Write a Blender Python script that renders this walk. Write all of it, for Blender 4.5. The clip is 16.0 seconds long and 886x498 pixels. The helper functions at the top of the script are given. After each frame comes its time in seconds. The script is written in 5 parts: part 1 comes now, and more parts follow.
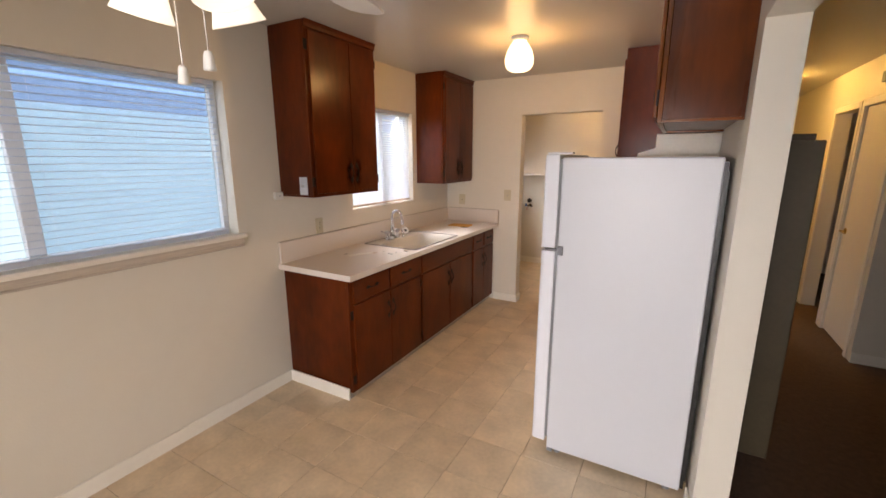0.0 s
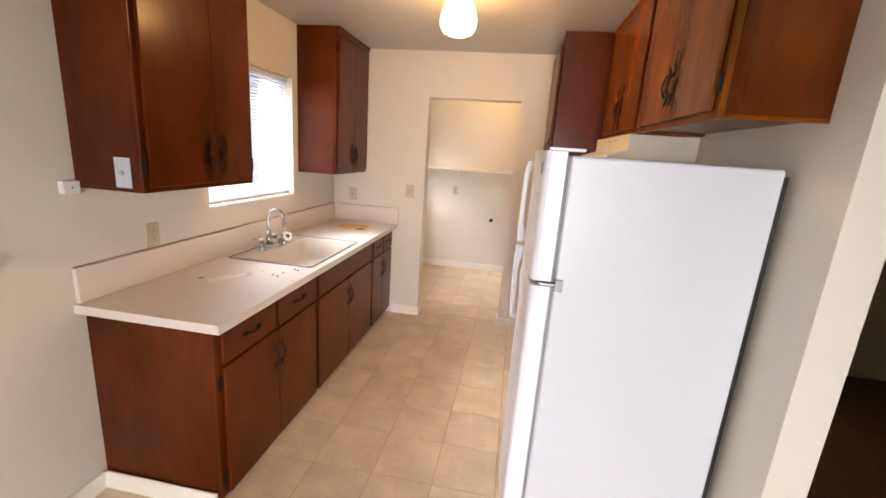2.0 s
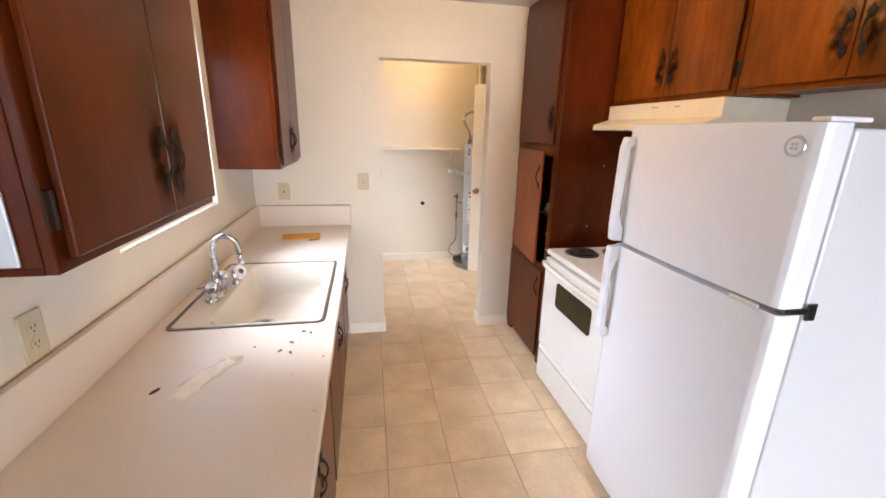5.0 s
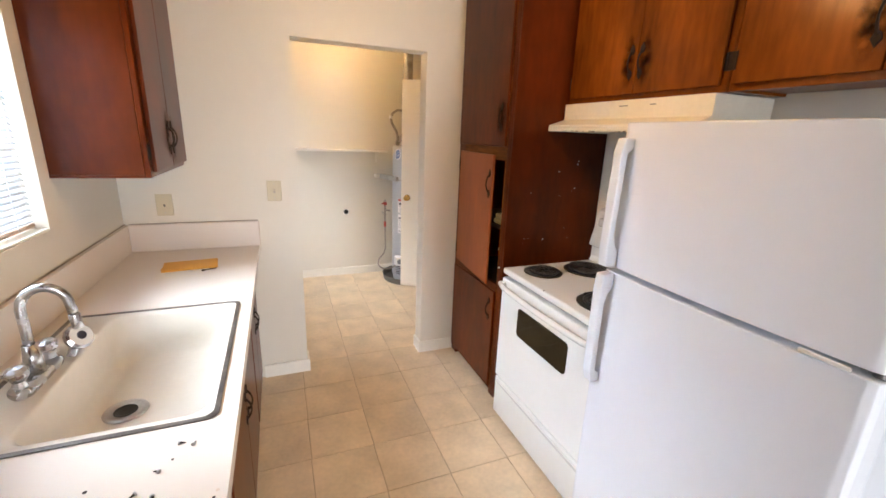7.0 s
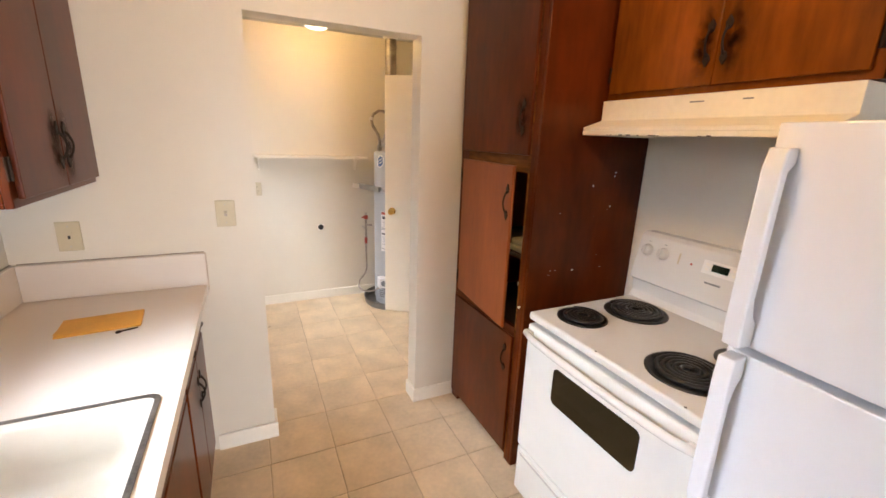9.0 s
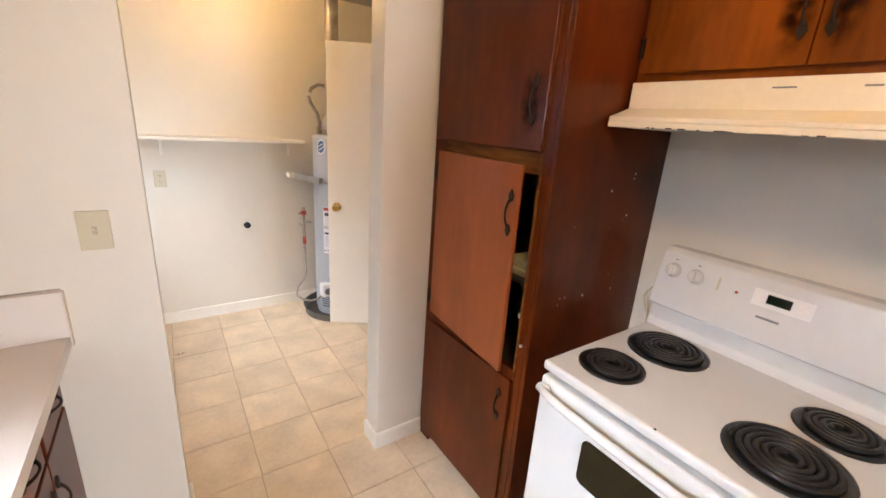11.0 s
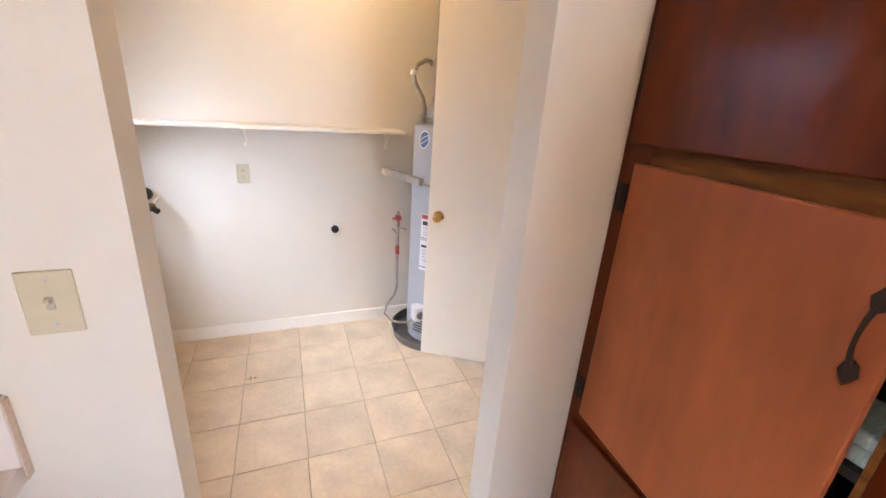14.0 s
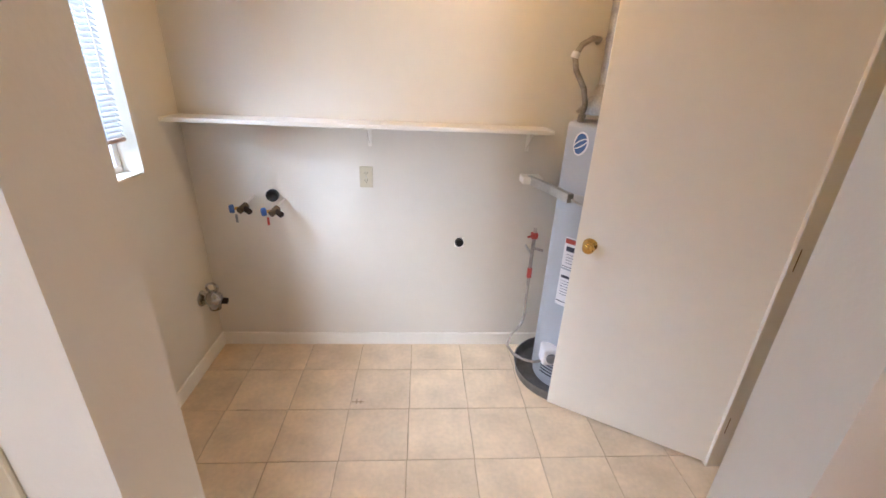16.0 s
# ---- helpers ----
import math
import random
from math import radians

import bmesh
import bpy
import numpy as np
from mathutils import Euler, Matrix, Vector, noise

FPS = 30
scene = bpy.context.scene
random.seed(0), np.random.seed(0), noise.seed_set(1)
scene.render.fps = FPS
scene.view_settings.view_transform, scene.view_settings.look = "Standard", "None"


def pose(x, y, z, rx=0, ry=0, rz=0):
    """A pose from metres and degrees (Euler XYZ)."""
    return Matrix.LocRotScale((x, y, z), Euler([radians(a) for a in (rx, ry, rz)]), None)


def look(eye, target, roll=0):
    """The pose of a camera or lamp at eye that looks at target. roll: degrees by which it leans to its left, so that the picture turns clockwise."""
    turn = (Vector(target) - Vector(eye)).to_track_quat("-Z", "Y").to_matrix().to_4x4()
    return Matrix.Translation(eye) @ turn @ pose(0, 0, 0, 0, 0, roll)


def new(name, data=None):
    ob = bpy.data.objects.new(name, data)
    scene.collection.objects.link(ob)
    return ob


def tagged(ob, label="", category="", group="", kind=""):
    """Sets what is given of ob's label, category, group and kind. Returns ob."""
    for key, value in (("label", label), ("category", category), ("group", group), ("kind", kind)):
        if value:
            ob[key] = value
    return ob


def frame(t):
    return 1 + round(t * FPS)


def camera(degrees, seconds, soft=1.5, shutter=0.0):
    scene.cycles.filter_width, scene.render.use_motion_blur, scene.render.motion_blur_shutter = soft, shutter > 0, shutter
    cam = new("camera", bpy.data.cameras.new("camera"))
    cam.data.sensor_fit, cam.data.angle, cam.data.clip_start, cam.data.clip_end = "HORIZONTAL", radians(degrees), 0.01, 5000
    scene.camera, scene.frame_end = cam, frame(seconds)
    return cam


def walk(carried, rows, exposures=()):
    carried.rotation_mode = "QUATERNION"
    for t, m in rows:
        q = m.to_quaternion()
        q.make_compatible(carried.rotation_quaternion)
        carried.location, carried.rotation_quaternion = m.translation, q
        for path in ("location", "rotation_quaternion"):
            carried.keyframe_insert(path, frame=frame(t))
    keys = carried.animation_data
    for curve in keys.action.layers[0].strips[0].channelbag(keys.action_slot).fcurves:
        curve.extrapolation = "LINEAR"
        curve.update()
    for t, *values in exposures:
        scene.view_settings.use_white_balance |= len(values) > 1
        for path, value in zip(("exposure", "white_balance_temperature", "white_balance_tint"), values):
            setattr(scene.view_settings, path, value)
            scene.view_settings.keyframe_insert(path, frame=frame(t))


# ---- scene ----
# ---------------------------------------------------------------- camera
cam = camera(94.3, 16.0, soft=1.6)
PATH = [
    (0, (0.326, 0.449, 1.604), (-0.626, 2.154, 1.175), -0.1),
    (0.5, (0.124, 0.553, 1.597), (-0.551, 2.391, 1.187), 1.5),
    (1, (-0.018, 0.668, 1.581), (-0.541, 2.55, 1.154), 3.2),
    (1.5, (-0.178, 0.894, 1.6), (-0.608, 2.794, 1.147), 4.0),
    (2, (-0.334, 1.019, 1.594), (-0.634, 2.942, 1.132), 4.1),
    (2.5, (-0.59, 1.085, 1.601), (-0.786, 3.014, 1.11), 3.5),
    (3, (-0.775, 1.136, 1.589), (-0.864, 3.067, 1.078), 2.8),
    (3.5, (-0.919, 1.295, 1.587), (-0.893, 3.224, 1.058), 2.1),
    (6, (-1.321, 1.898, 1.579), (-0.761, 3.734, 1.016), 1.9),
    (6.5, (-1.25, 2.021, 1.571), (-0.597, 3.828, 1.018), 2.3),
    (7, (-1.243, 2.158, 1.565), (-0.518, 3.943, 1.029), 2.2),
    (7.5, (-1.277, 2.311, 1.573), (-0.51, 4.083, 1.051), 2.1),
    (8, (-1.255, 2.46, 1.56), (-0.475, 4.228, 1.044), 2.0),
    (8.5, (-1.176, 2.57, 1.573), (-0.376, 4.33, 1.062), 2.1),
    (9, (-1.162, 2.705, 1.569), (-0.331, 4.449, 1.05), 2.1),
    (11.5, (-1.075, 3.371, 1.584), (0.04, 4.923, 0.994), 4.1),
    (12, (-1.139, 3.525, 1.587), (-0.063, 5.108, 1.005), 4.1),
    (12.5, (-1.138, 3.645, 1.577), (-0.123, 5.265, 0.989), 4.1),
    (13, (-1.038, 3.766, 1.579), (-0.117, 5.433, 0.968), 4.0),
    (13.5, (-0.929, 3.867, 1.585), (-0.117, 5.58, 0.946), 4.0),
    (14, (-0.889, 3.944, 1.579), (-0.177, 5.685, 0.898), 4.1),
    (14.5, (-0.922, 4.124, 1.586), (-0.325, 5.898, 0.882), 3.9),
    (15, (-0.94, 4.26, 1.598), (-0.488, 6.063, 0.86), 3.3),
    (15.5, (-0.905, 4.35, 1.613), (-0.622, 6.179, 0.855), 2.8),
    (16, (-0.826, 4.444, 1.624), (-0.694, 6.276, 0.833), 2.6),
]
EXPOSURES = [(0.0, -0.54, 7100, 20), (0.6, -0.28, 7050, 19), (1.5, -0.05, 6850, 19), (3.5, 0.12, 6500, 16), (6.0, 0.22, 6200, 14), (7.0, 0.12, 6200, 12), (9.0, 0.16, 6500, 14), (11.5, 0.28, 6000, 14), (13.5, 0.36, 5750, 17), (14.5, 0.36, 5450, 15), (15.2, 0.34, 5300, 13), (16.0, 0.16, 5450, 15)]
walk(cam, [(t, look(eye, target, roll)) for t, eye, target, roll in PATH], EXPOSURES)

# ---------------------------------------------------------------- sizes of the place
WX, RX, RX2 = -2.02, 0.53, 0.65          # west wall face, kitchen's east wall faces
YS, YF, YF2, YB = -1.5, 4.76, 4.88, 6.66  # south wall, far kitchen wall faces, laundry's back wall
OX = -0.340                               # east side of the laundry opening
CZ = 2.425                                # ceiling
WINDOWS = [(0.36, 2.035, 1.145, 2.045), (3.10, 4.022, 1.18, 2.04), (5.40, 6.30, 1.16, 2.04)]

# ---------------------------------------------------------------- world and light
world = bpy.data.worlds.new("sky")
scene.world = world
world.use_nodes = True
wn = world.node_tree
sky = wn.nodes.new("ShaderNodeTexSky")
sky.sky_type = "NISHITA"
sky.sun_disc = False
sky.sun_elevation, sky.sun_rotation = radians(42), radians(60)
wn.nodes["Background"].inputs[1].default_value = 0.12
wn.links.new(sky.outputs[0], wn.nodes["Background"].inputs[0])

sun = new("sun", bpy.data.lights.new("sun", "SUN"))
sun.data.energy, sun.data.angle, sun.data.color = 1.0, radians(12), (1.0, 0.95, 0.88)
sun.matrix_world = look((6, 4, 8), (0, 0, 0))


def area(name, m, w, h, energy, color):
    l = bpy.data.lights.new(name, "AREA")
    l.shape, l.size, l.size_y, l.energy, l.color = "RECTANGLE", w, h, energy, color
    ob = new(name, l)
    ob.matrix_world = m
    return ob


def bulb(name, place, energy, color, radius=0.04):
    l = bpy.data.lights.new(name, "POINT")
    l.energy, l.color, l.shadow_soft_size = energy, color, radius
    ob = new(name, l)
    ob.location = place
    return ob


DAY = (0.86, 0.93, 1.0)
WARM = (1.0, 0.555, 0.17)
# daylight in the openings
area("daylight_1", look((WX - 0.9, 1.19, 2.75), (-0.8, 1.7, 0.6)), 2.0, 0.7, 46, DAY).data.spread = radians(130)
area("daylight_2", look((WX - 1.5, 3.56, 2.42), (0, 3.62, 0.65)), 1.0, 0.7, 80, DAY).data.spread = radians(110)
area("high_daylight_2", look((WX - 1.0, 3.40, 2.80), (-1.5, 3.30, 0.9)), 1.6, 0.6, 46, DAY).data.spread = radians(120)
area("daylight_3", look((WX - 0.9, 5.80, 2.24), (0, 5.85, 1.0)), 1.5, 0.7, 72, DAY).data.spread = radians(140)
area("high_daylight_3", look((WX - 1.10, 5.30, 2.72), (-1.0, 6.3, 0.9)), 1.3, 0.7, 38, DAY).data.spread = radians(120)
area("daylight_4", look((-0.02, YS - 0.02, 1.05), (-0.15, 2.2, 0.0)), 0.88, 1.9, 54, (0.95, 0.97, 1.0)).data.spread = radians(105)
FAN = (-0.43, 0.90)
KITCHEN_LAMP = (-0.71, 3.40)
LAUNDRY_LAMP = (-0.62, 6.14)
HALL_LAMP = (1.15, 6.1)
for k in range(4):
    a = radians(2 + 90 * k)
    bulb("fan_bulb", (FAN[0] + 0.10 * math.cos(a), FAN[1] + 0.10 * math.sin(a), CZ - 0.53), 0.12, (1.0, 0.80, 0.55), 0.03)
bulb("kitchen_bulb", (*KITCHEN_LAMP, 2.275), 21.5, WARM, 0.05)
bulb("laundry_bulb", (*LAUNDRY_LAMP, 2.345), 14.5, WARM, 0.05)
bulb("hall_bulb", (*HALL_LAMP, 2.33), 36, (1.0, 0.58, 0.14), 0.05)


# ---------------------------------------------------------------- materials
def mat(name, color, rough=0.5, metal=0.0, var=0.06, scale=3.0, bump=0.0, bscale=120.0, grain=None, spec=0.5, coat=0.0, rnd=0.0, fineness=0.4, dirt=0.0, dirtcol=(0.2, 0.15, 0.1), thin=0.0, soft=0.0):
    """A principled material with variation at two scales. grain: stretch of the noise along x, y, z."""
    m = bpy.data.materials.new(name)
    m.use_nodes = True
    n, l = m.node_tree.nodes, m.node_tree.links
    b = n["Principled BSDF"]
    b.inputs["Roughness"].default_value = rough
    b.inputs["Metallic"].default_value = metal
    b.inputs["Specular IOR Level"].default_value = spec
    b.inputs["Coat Weight"].default_value = coat
    b.inputs["Coat Roughness"].default_value = 0.17
    tc = n.new("ShaderNodeTexCoord")
    mp = n.new("ShaderNodeMapping")
    mp.inputs["Scale"].default_value = grain or (1, 1, 1)
    l.new(tc.outputs["Object"], mp.inputs["Vector"])
    big, fine = n.new("ShaderNodeTexNoise"), n.new("ShaderNodeTexNoise")
    big.inputs["Scale"].default_value, big.inputs["Detail"].default_value = scale, 5
    fine.inputs["Scale"].default_value, fine.inputs["Detail"].default_value = scale * 9, 6
    l.new(mp.outputs[0], big.inputs["Vector"])
    l.new(mp.outputs[0], fine.inputs["Vector"])
    mix = n.new("ShaderNodeMath")
    mix.operation = "MULTIPLY_ADD"
    mix.inputs[1].default_value = 1 - fineness
    l.new(big.outputs["Fac"], mix.inputs[0])
    half = n.new("ShaderNodeMath")
    half.operation = "MULTIPLY"
    half.inputs[1].default_value = fineness
    l.new(fine.outputs["Fac"], half.inputs[0])
    l.new(half.outputs[0], mix.inputs[2])
    ramp = n.new("ShaderNodeValToRGB")
    ramp.color_ramp.elements[0].position, ramp.color_ramp.elements[1].position = 0.3, 0.7
    lo = [max(0.0, c * (1 - var * 1.5)) for c in color]
    hi = [min(1.0, c * (1 + var)) for c in color]
    ramp.color_ramp.elements[0].color, ramp.color_ramp.elements[1].color = (*lo, 1), (*hi, 1)
    l.new(mix.outputs[0], ramp.inputs[0])
    out = ramp.outputs[0]
    if rnd:
        oi = n.new("ShaderNodeObjectInfo")
        hsv = n.new("ShaderNodeHueSaturation")
        mr = n.new("ShaderNodeMapRange")
        mr.inputs[3].default_value, mr.inputs[4].default_value = 1 - rnd, 1 + rnd
        l.new(oi.outputs["Random"], mr.inputs[0])
        shift = n.new("ShaderNodeCombineXYZ")
        far = n.new("ShaderNodeMath")
        far.operation = "MULTIPLY"
        far.inputs[1].default_value = 60.0
        l.new(oi.outputs["Random"], far.inputs[0])
        l.new(far.outputs[0], shift.inputs[0])
        l.new(far.outputs[0], shift.inputs[1])
        l.new(shift.outputs[0], mp.inputs["Location"])
        l.new(mr.outputs[0], hsv.inputs["Value"])
        l.new(out, hsv.inputs["Color"])
        out = hsv.outputs[0]
    if dirt:
        dn = n.new("ShaderNodeTexNoise")
        dn.inputs["Scale"].default_value, dn.inputs["Detail"].default_value = 2.3, 3 if soft else 7
        l.new(mp.outputs[0] if rnd else tc.outputs["Object"], dn.inputs["Vector"])
        dr = n.new("ShaderNodeMapRange")
        dr.inputs[1].default_value, dr.inputs[2].default_value = 0.56 - soft, 0.78 + soft
        dr.inputs[4].default_value = dirt
        l.new(dn.outputs["Fac"], dr.inputs[0])
        mx = n.new("ShaderNodeMix")
        mx.data_type = "RGBA"
        l.new(dr.outputs[0], mx.inputs[0])
        l.new(out, mx.inputs[6])
        mx.inputs[7].default_value = (*dirtcol, 1)
        out = mx.outputs[2]
    l.new(out, b.inputs["Base Color"])
    rr = n.new("ShaderNodeMapRange")
    rr.inputs[3].default_value, rr.inputs[4].default_value = rough * 0.9, min(1.0, rough * 1.1)
    l.new(big.outputs["Fac"], rr.inputs[0])
    if var:
        l.new(rr.outputs[0], b.inputs["Roughness"])
    if bump:
        bn = n.new("ShaderNodeTexNoise")
        bn.inputs["Scale"].default_value, bn.inputs["Detail"].default_value = bscale, 3
        l.new(mp.outputs[0] if grain else tc.outputs["Object"], bn.inputs["Vector"])
        bp = n.new("ShaderNodeBump")
        bp.inputs["Strength"].default_value, bp.inputs["Distance"].default_value = bump, 0.002
        l.new(bn.outputs["Fac"], bp.inputs["Height"])
        l.new(bp.outputs[0], b.inputs["Normal"])
    if thin:
        tl, ad = n.new("ShaderNodeBsdfTranslucent"), n.new("ShaderNodeMixShader")
        tl.inputs[0].default_value = (0.62, 0.78, 1.0, 1)
        ad.inputs[0].default_value = thin
        l.new(b.outputs[0], ad.inputs[1])
        l.new(tl.outputs[0], ad.inputs[2])
        l.new(ad.outputs[0], n["Material Output"].inputs[0])
    return m


def glow(name, color, strength):
    m = bpy.data.materials.new(name)
    m.use_nodes = True
    b = m.node_tree.nodes["Principled BSDF"]
    b.inputs["Base Color"].default_value = (*[min(0.8, c) for c in color], 1)
    b.inputs["Emission Color"].default_value = (*color, 1)
    b.inputs["Emission Strength"].default_value = strength
    b.inputs["Roughness"].default_value = 0.3
    return m


def glass(name, tint=(0.95, 0.98, 0.98), rough=0.0):
    m = bpy.data.materials.new(name)
    m.use_nodes = True
    b = m.node_tree.nodes["Principled BSDF"]
    b.inputs["Base Color"].default_value = (*tint, 1)
    b.inputs["Transmission Weight"].default_value = 1.0
    b.inputs["Roughness"].default_value = rough
    b.inputs["IOR"].default_value = 1.45
    return m


M_WALL = mat("wall_paint", (0.73, 0.685, 0.590), 0.42, var=0.02, scale=1.4, bump=0.25, bscale=90)
# Off-white lowered to grey: the ceiling's dimness is put into its colour
M_CEIL = mat("ceiling_paint_dimmed", (0.50, 0.475, 0.425), 0.30, var=0.02, scale=1.2, bump=0.15, bscale=60)
M_TRIM = mat("trim_paint", (0.86, 0.825, 0.74), 0.35, var=0.03, scale=4, bump=0.1, bscale=40)
STAIN = dict(dirt=0.9, dirtcol=(0.022, 0.0040, 0.0012), soft=0.16)
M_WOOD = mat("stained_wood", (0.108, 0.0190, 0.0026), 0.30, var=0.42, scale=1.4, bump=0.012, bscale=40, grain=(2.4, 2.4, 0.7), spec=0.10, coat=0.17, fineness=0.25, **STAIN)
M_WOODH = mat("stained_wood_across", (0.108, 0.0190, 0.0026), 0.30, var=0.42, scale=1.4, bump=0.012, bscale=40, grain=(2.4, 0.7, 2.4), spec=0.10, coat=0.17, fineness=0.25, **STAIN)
# Stained wood again, raised to amber: the kitchen lamp's light put into the colour
M_WOODC = mat("lamplit_stained_wood", (0.240, 0.064, 0.0065), 0.26, var=0.45, scale=1.5, bump=0.012, bscale=40, grain=(3, 3, 0.6), spec=0.10, coat=0.22, fineness=0.25, dirt=0.8, dirtcol=(0.05, 0.010, 0.001), soft=0.16)
# Dimmer copy for the bodies, less of the lamp's light in its colour
M_WOODM = mat("half_lit_stained_wood", (0.135, 0.030, 0.0036), 0.28, var=0.42, scale=1.5, bump=0.012, bscale=40, grain=(3, 3, 0.6), spec=0.10, coat=0.22, fineness=0.25, **STAIN)
M_WORN = mat("worn_wood_rail", (0.13, 0.045, 0.010), 0.6, spec=0.08, var=0.75, scale=2.0, bump=0.2, bscale=60, grain=(4, 0.5, 4))
M_BARE = mat("faded_door_wood", (0.265, 0.068, 0.019), 0.42, var=0.22, scale=1.3, bump=0.08, bscale=50, grain=(3, 3, 0.7), fineness=0.3, spec=0.22, dirt=0.5, dirtcol=(0.16, 0.036, 0.009), soft=0.12)
# Near black for cabinet insides and toe kicks: the recesses' shade as colour
M_DARKIN = mat("cabinet_recess_shade", (0.03, 0.02, 0.015), 0.8, var=0.2)
M_IRON = mat("black_iron", (0.024, 0.014, 0.009), 0.6, metal=0.0, spec=0.15, var=0.3, scale=30, bump=0.3, bscale=200)
M_LAM = mat("white_laminate", (0.72, 0.655, 0.59), 0.36, var=0.0, scale=3)
M_SINK = mat("white_enamel", (0.66, 0.62, 0.545), 0.16, var=0.03, scale=4, dirt=0.25, dirtcol=(0.62, 0.5, 0.36))
# One white enamel twice: dimmed for the sides, window light painted into the doors
M_FRIDGE = mat("fridge_enamel_dimmed", (0.61, 0.63, 0.67), 0.34, var=0.01, scale=3, bump=0.12, bscale=260)
M_FRIDGED = mat("fridge_enamel_lit", (0.77, 0.79, 0.84), 0.26, var=0.01, scale=3, bump=0.06, bscale=260)
M_RANGE = mat("range_enamel", (0.70, 0.69, 0.66), 0.18, var=0.015, scale=3)
M_HOOD = mat("almond_enamel", (0.86, 0.81, 0.68), 0.3, var=0.05, scale=6, dirt=0.2, dirtcol=(0.4, 0.25, 0.1))
M_CHROME = mat("chrome", (0.52, 0.52, 0.53), 0.27, metal=1.0, var=0.1, scale=20)
M_STEEL = mat("brushed_steel", (0.55, 0.54, 0.52), 0.35, metal=1.0, var=0.15, scale=12)
M_GALV = mat("galvanised_pipe", (0.42, 0.38, 0.33), 0.38, metal=0.9, var=0.35, scale=14)
M_BRASS = mat("polished_brass", (0.75, 0.5, 0.16), 0.18, metal=1.0, var=0.1, scale=20)
M_OLDBRASS = mat("tarnished_brass", (0.12, 0.085, 0.05), 0.45, metal=0.8, var=0.3, scale=30)
M_BLACK = mat("black_plastic", (0.012, 0.012, 0.012), 0.35, var=0.1)
M_COIL = mat("burner_coil", (0.02, 0.02, 0.021), 0.35, metal=0.3, var=0.2, scale=30)
M_PAN = mat("drip_pan", (0.012, 0.012, 0.012), 0.3, metal=0.0, var=0.2, scale=20)
M_OVENGLASS = mat("oven_glass", (0.012, 0.010, 0.005), 0.06, var=0.08, scale=2)
M_SLATB = mat("blind_slat_lined", (0.78, 0.83, 0.88), 0.45, var=0.02, scale=6, thin=0.06)
M_RAIL = mat("yellowed_blind_rail", (0.52, 0.38, 0.27), 0.45, var=0.15, scale=8)
M_HINGE = mat("dark_chrome", (0.16, 0.16, 0.17), 0.3, metal=1.0, var=0.1, scale=20)
M_APRON = mat("worn_sill_paint", (0.55, 0.48, 0.40), 0.55, var=0.2, scale=3, grain=(6, 0.4, 6), bump=0.15, bscale=30)
# Dirty caulk colour, used also as painted shade round the switch toggle
M_CAULKSHADE = mat("dirty_caulk_and_toggle_shade", (0.42, 0.37, 0.30), 0.7, var=0.3, scale=12)
M_GREY = mat("grey_gasket", (0.22, 0.23, 0.24), 0.6, var=0.1)
M_IVORY = mat("ivory_plastic", (0.57, 0.505, 0.345), 0.35, var=0.03, scale=10)
M_WHITEP = mat("white_plastic", (0.8, 0.79, 0.76), 0.35, var=0.02, scale=10)
M_SLAT = mat("blind_slat", (0.66, 0.72, 0.80), 0.45, var=0.02, scale=6, thin=0.10)
M_FRAME = mat("window_frame_paint", (0.82, 0.84, 0.85), 0.4, var=0.03, scale=6)
M_TILE = mat("floor_tile", (0.725, 0.575, 0.395), 0.36, var=0.15, scale=5, bump=0.12, bscale=45, rnd=0.045, fineness=0.3, dirt=0.6, dirtcol=(0.56, 0.42, 0.245))
M_GROUT = mat("floor_grout", (0.45, 0.33, 0.21), 0.75, var=0.40, scale=4)
M_CARPET = mat("brown_carpet", (0.13, 0.075, 0.045), 0.95, var=0.25, scale=30, bump=0.8, bscale=400)
M_DOOR = mat("door_paint", (0.87, 0.81, 0.70), 0.38, var=0.02, scale=2, bump=0.06, bscale=50)
M_TANK = mat("tank_enamel", (0.42, 0.44, 0.47), 0.32, var=0.03, scale=5)
M_PAPER = mat("manila_paper", (0.72, 0.36, 0.05), 0.6, var=0.08, scale=12, bump=0.2, bscale=60)
M_LABEL = mat("paper_label", (0.78, 0.76, 0.76), 0.5, var=0.03)
M_RED = mat("red_plastic", (0.45, 0.05, 0.03), 0.4, var=0.1)
M_BLUE = mat("blue_plastic", (0.04, 0.10, 0.27), 0.4, var=0.1)
M_CLOTH = mat("striped_cloth", (0.55, 0.56, 0.40), 0.9, var=0.25, scale=30, bump=0.4, bscale=300, grain=(1, 8, 1))
M_INKGAP = mat("dark_ink_and_gap_shade", (0.03, 0.03, 0.05), 0.5, var=0.1)
M_FURN = mat("brown_enamel", (0.085, 0.062, 0.032), 0.5, var=0.12, scale=5)
M_STAIN = mat("dried_glue", (0.86, 0.81, 0.72), 0.4, var=0.1, scale=20, bump=0.5, bscale=70)
M_TAN = mat("worn_laminate", (0.66, 0.54, 0.43), 0.5, var=0.15, scale=14, fineness=0.5)
M_MARK = mat("brown_mark", (0.25, 0.15, 0.07), 0.6, var=0.2, scale=20)
M_BURN = mat("scorch_mark", (0.03, 0.02, 0.015), 0.7, var=0.2)
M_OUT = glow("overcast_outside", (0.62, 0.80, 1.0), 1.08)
# The eave's shade is a dimmer bluish glow of its own
M_ROOF = glow("dim_glow_eave_outside", (0.34, 0.48, 0.75), 1.0)
M_GLOBE = glow("lit_kitchen_globe", (1.0, 0.78, 0.46), 4.5)
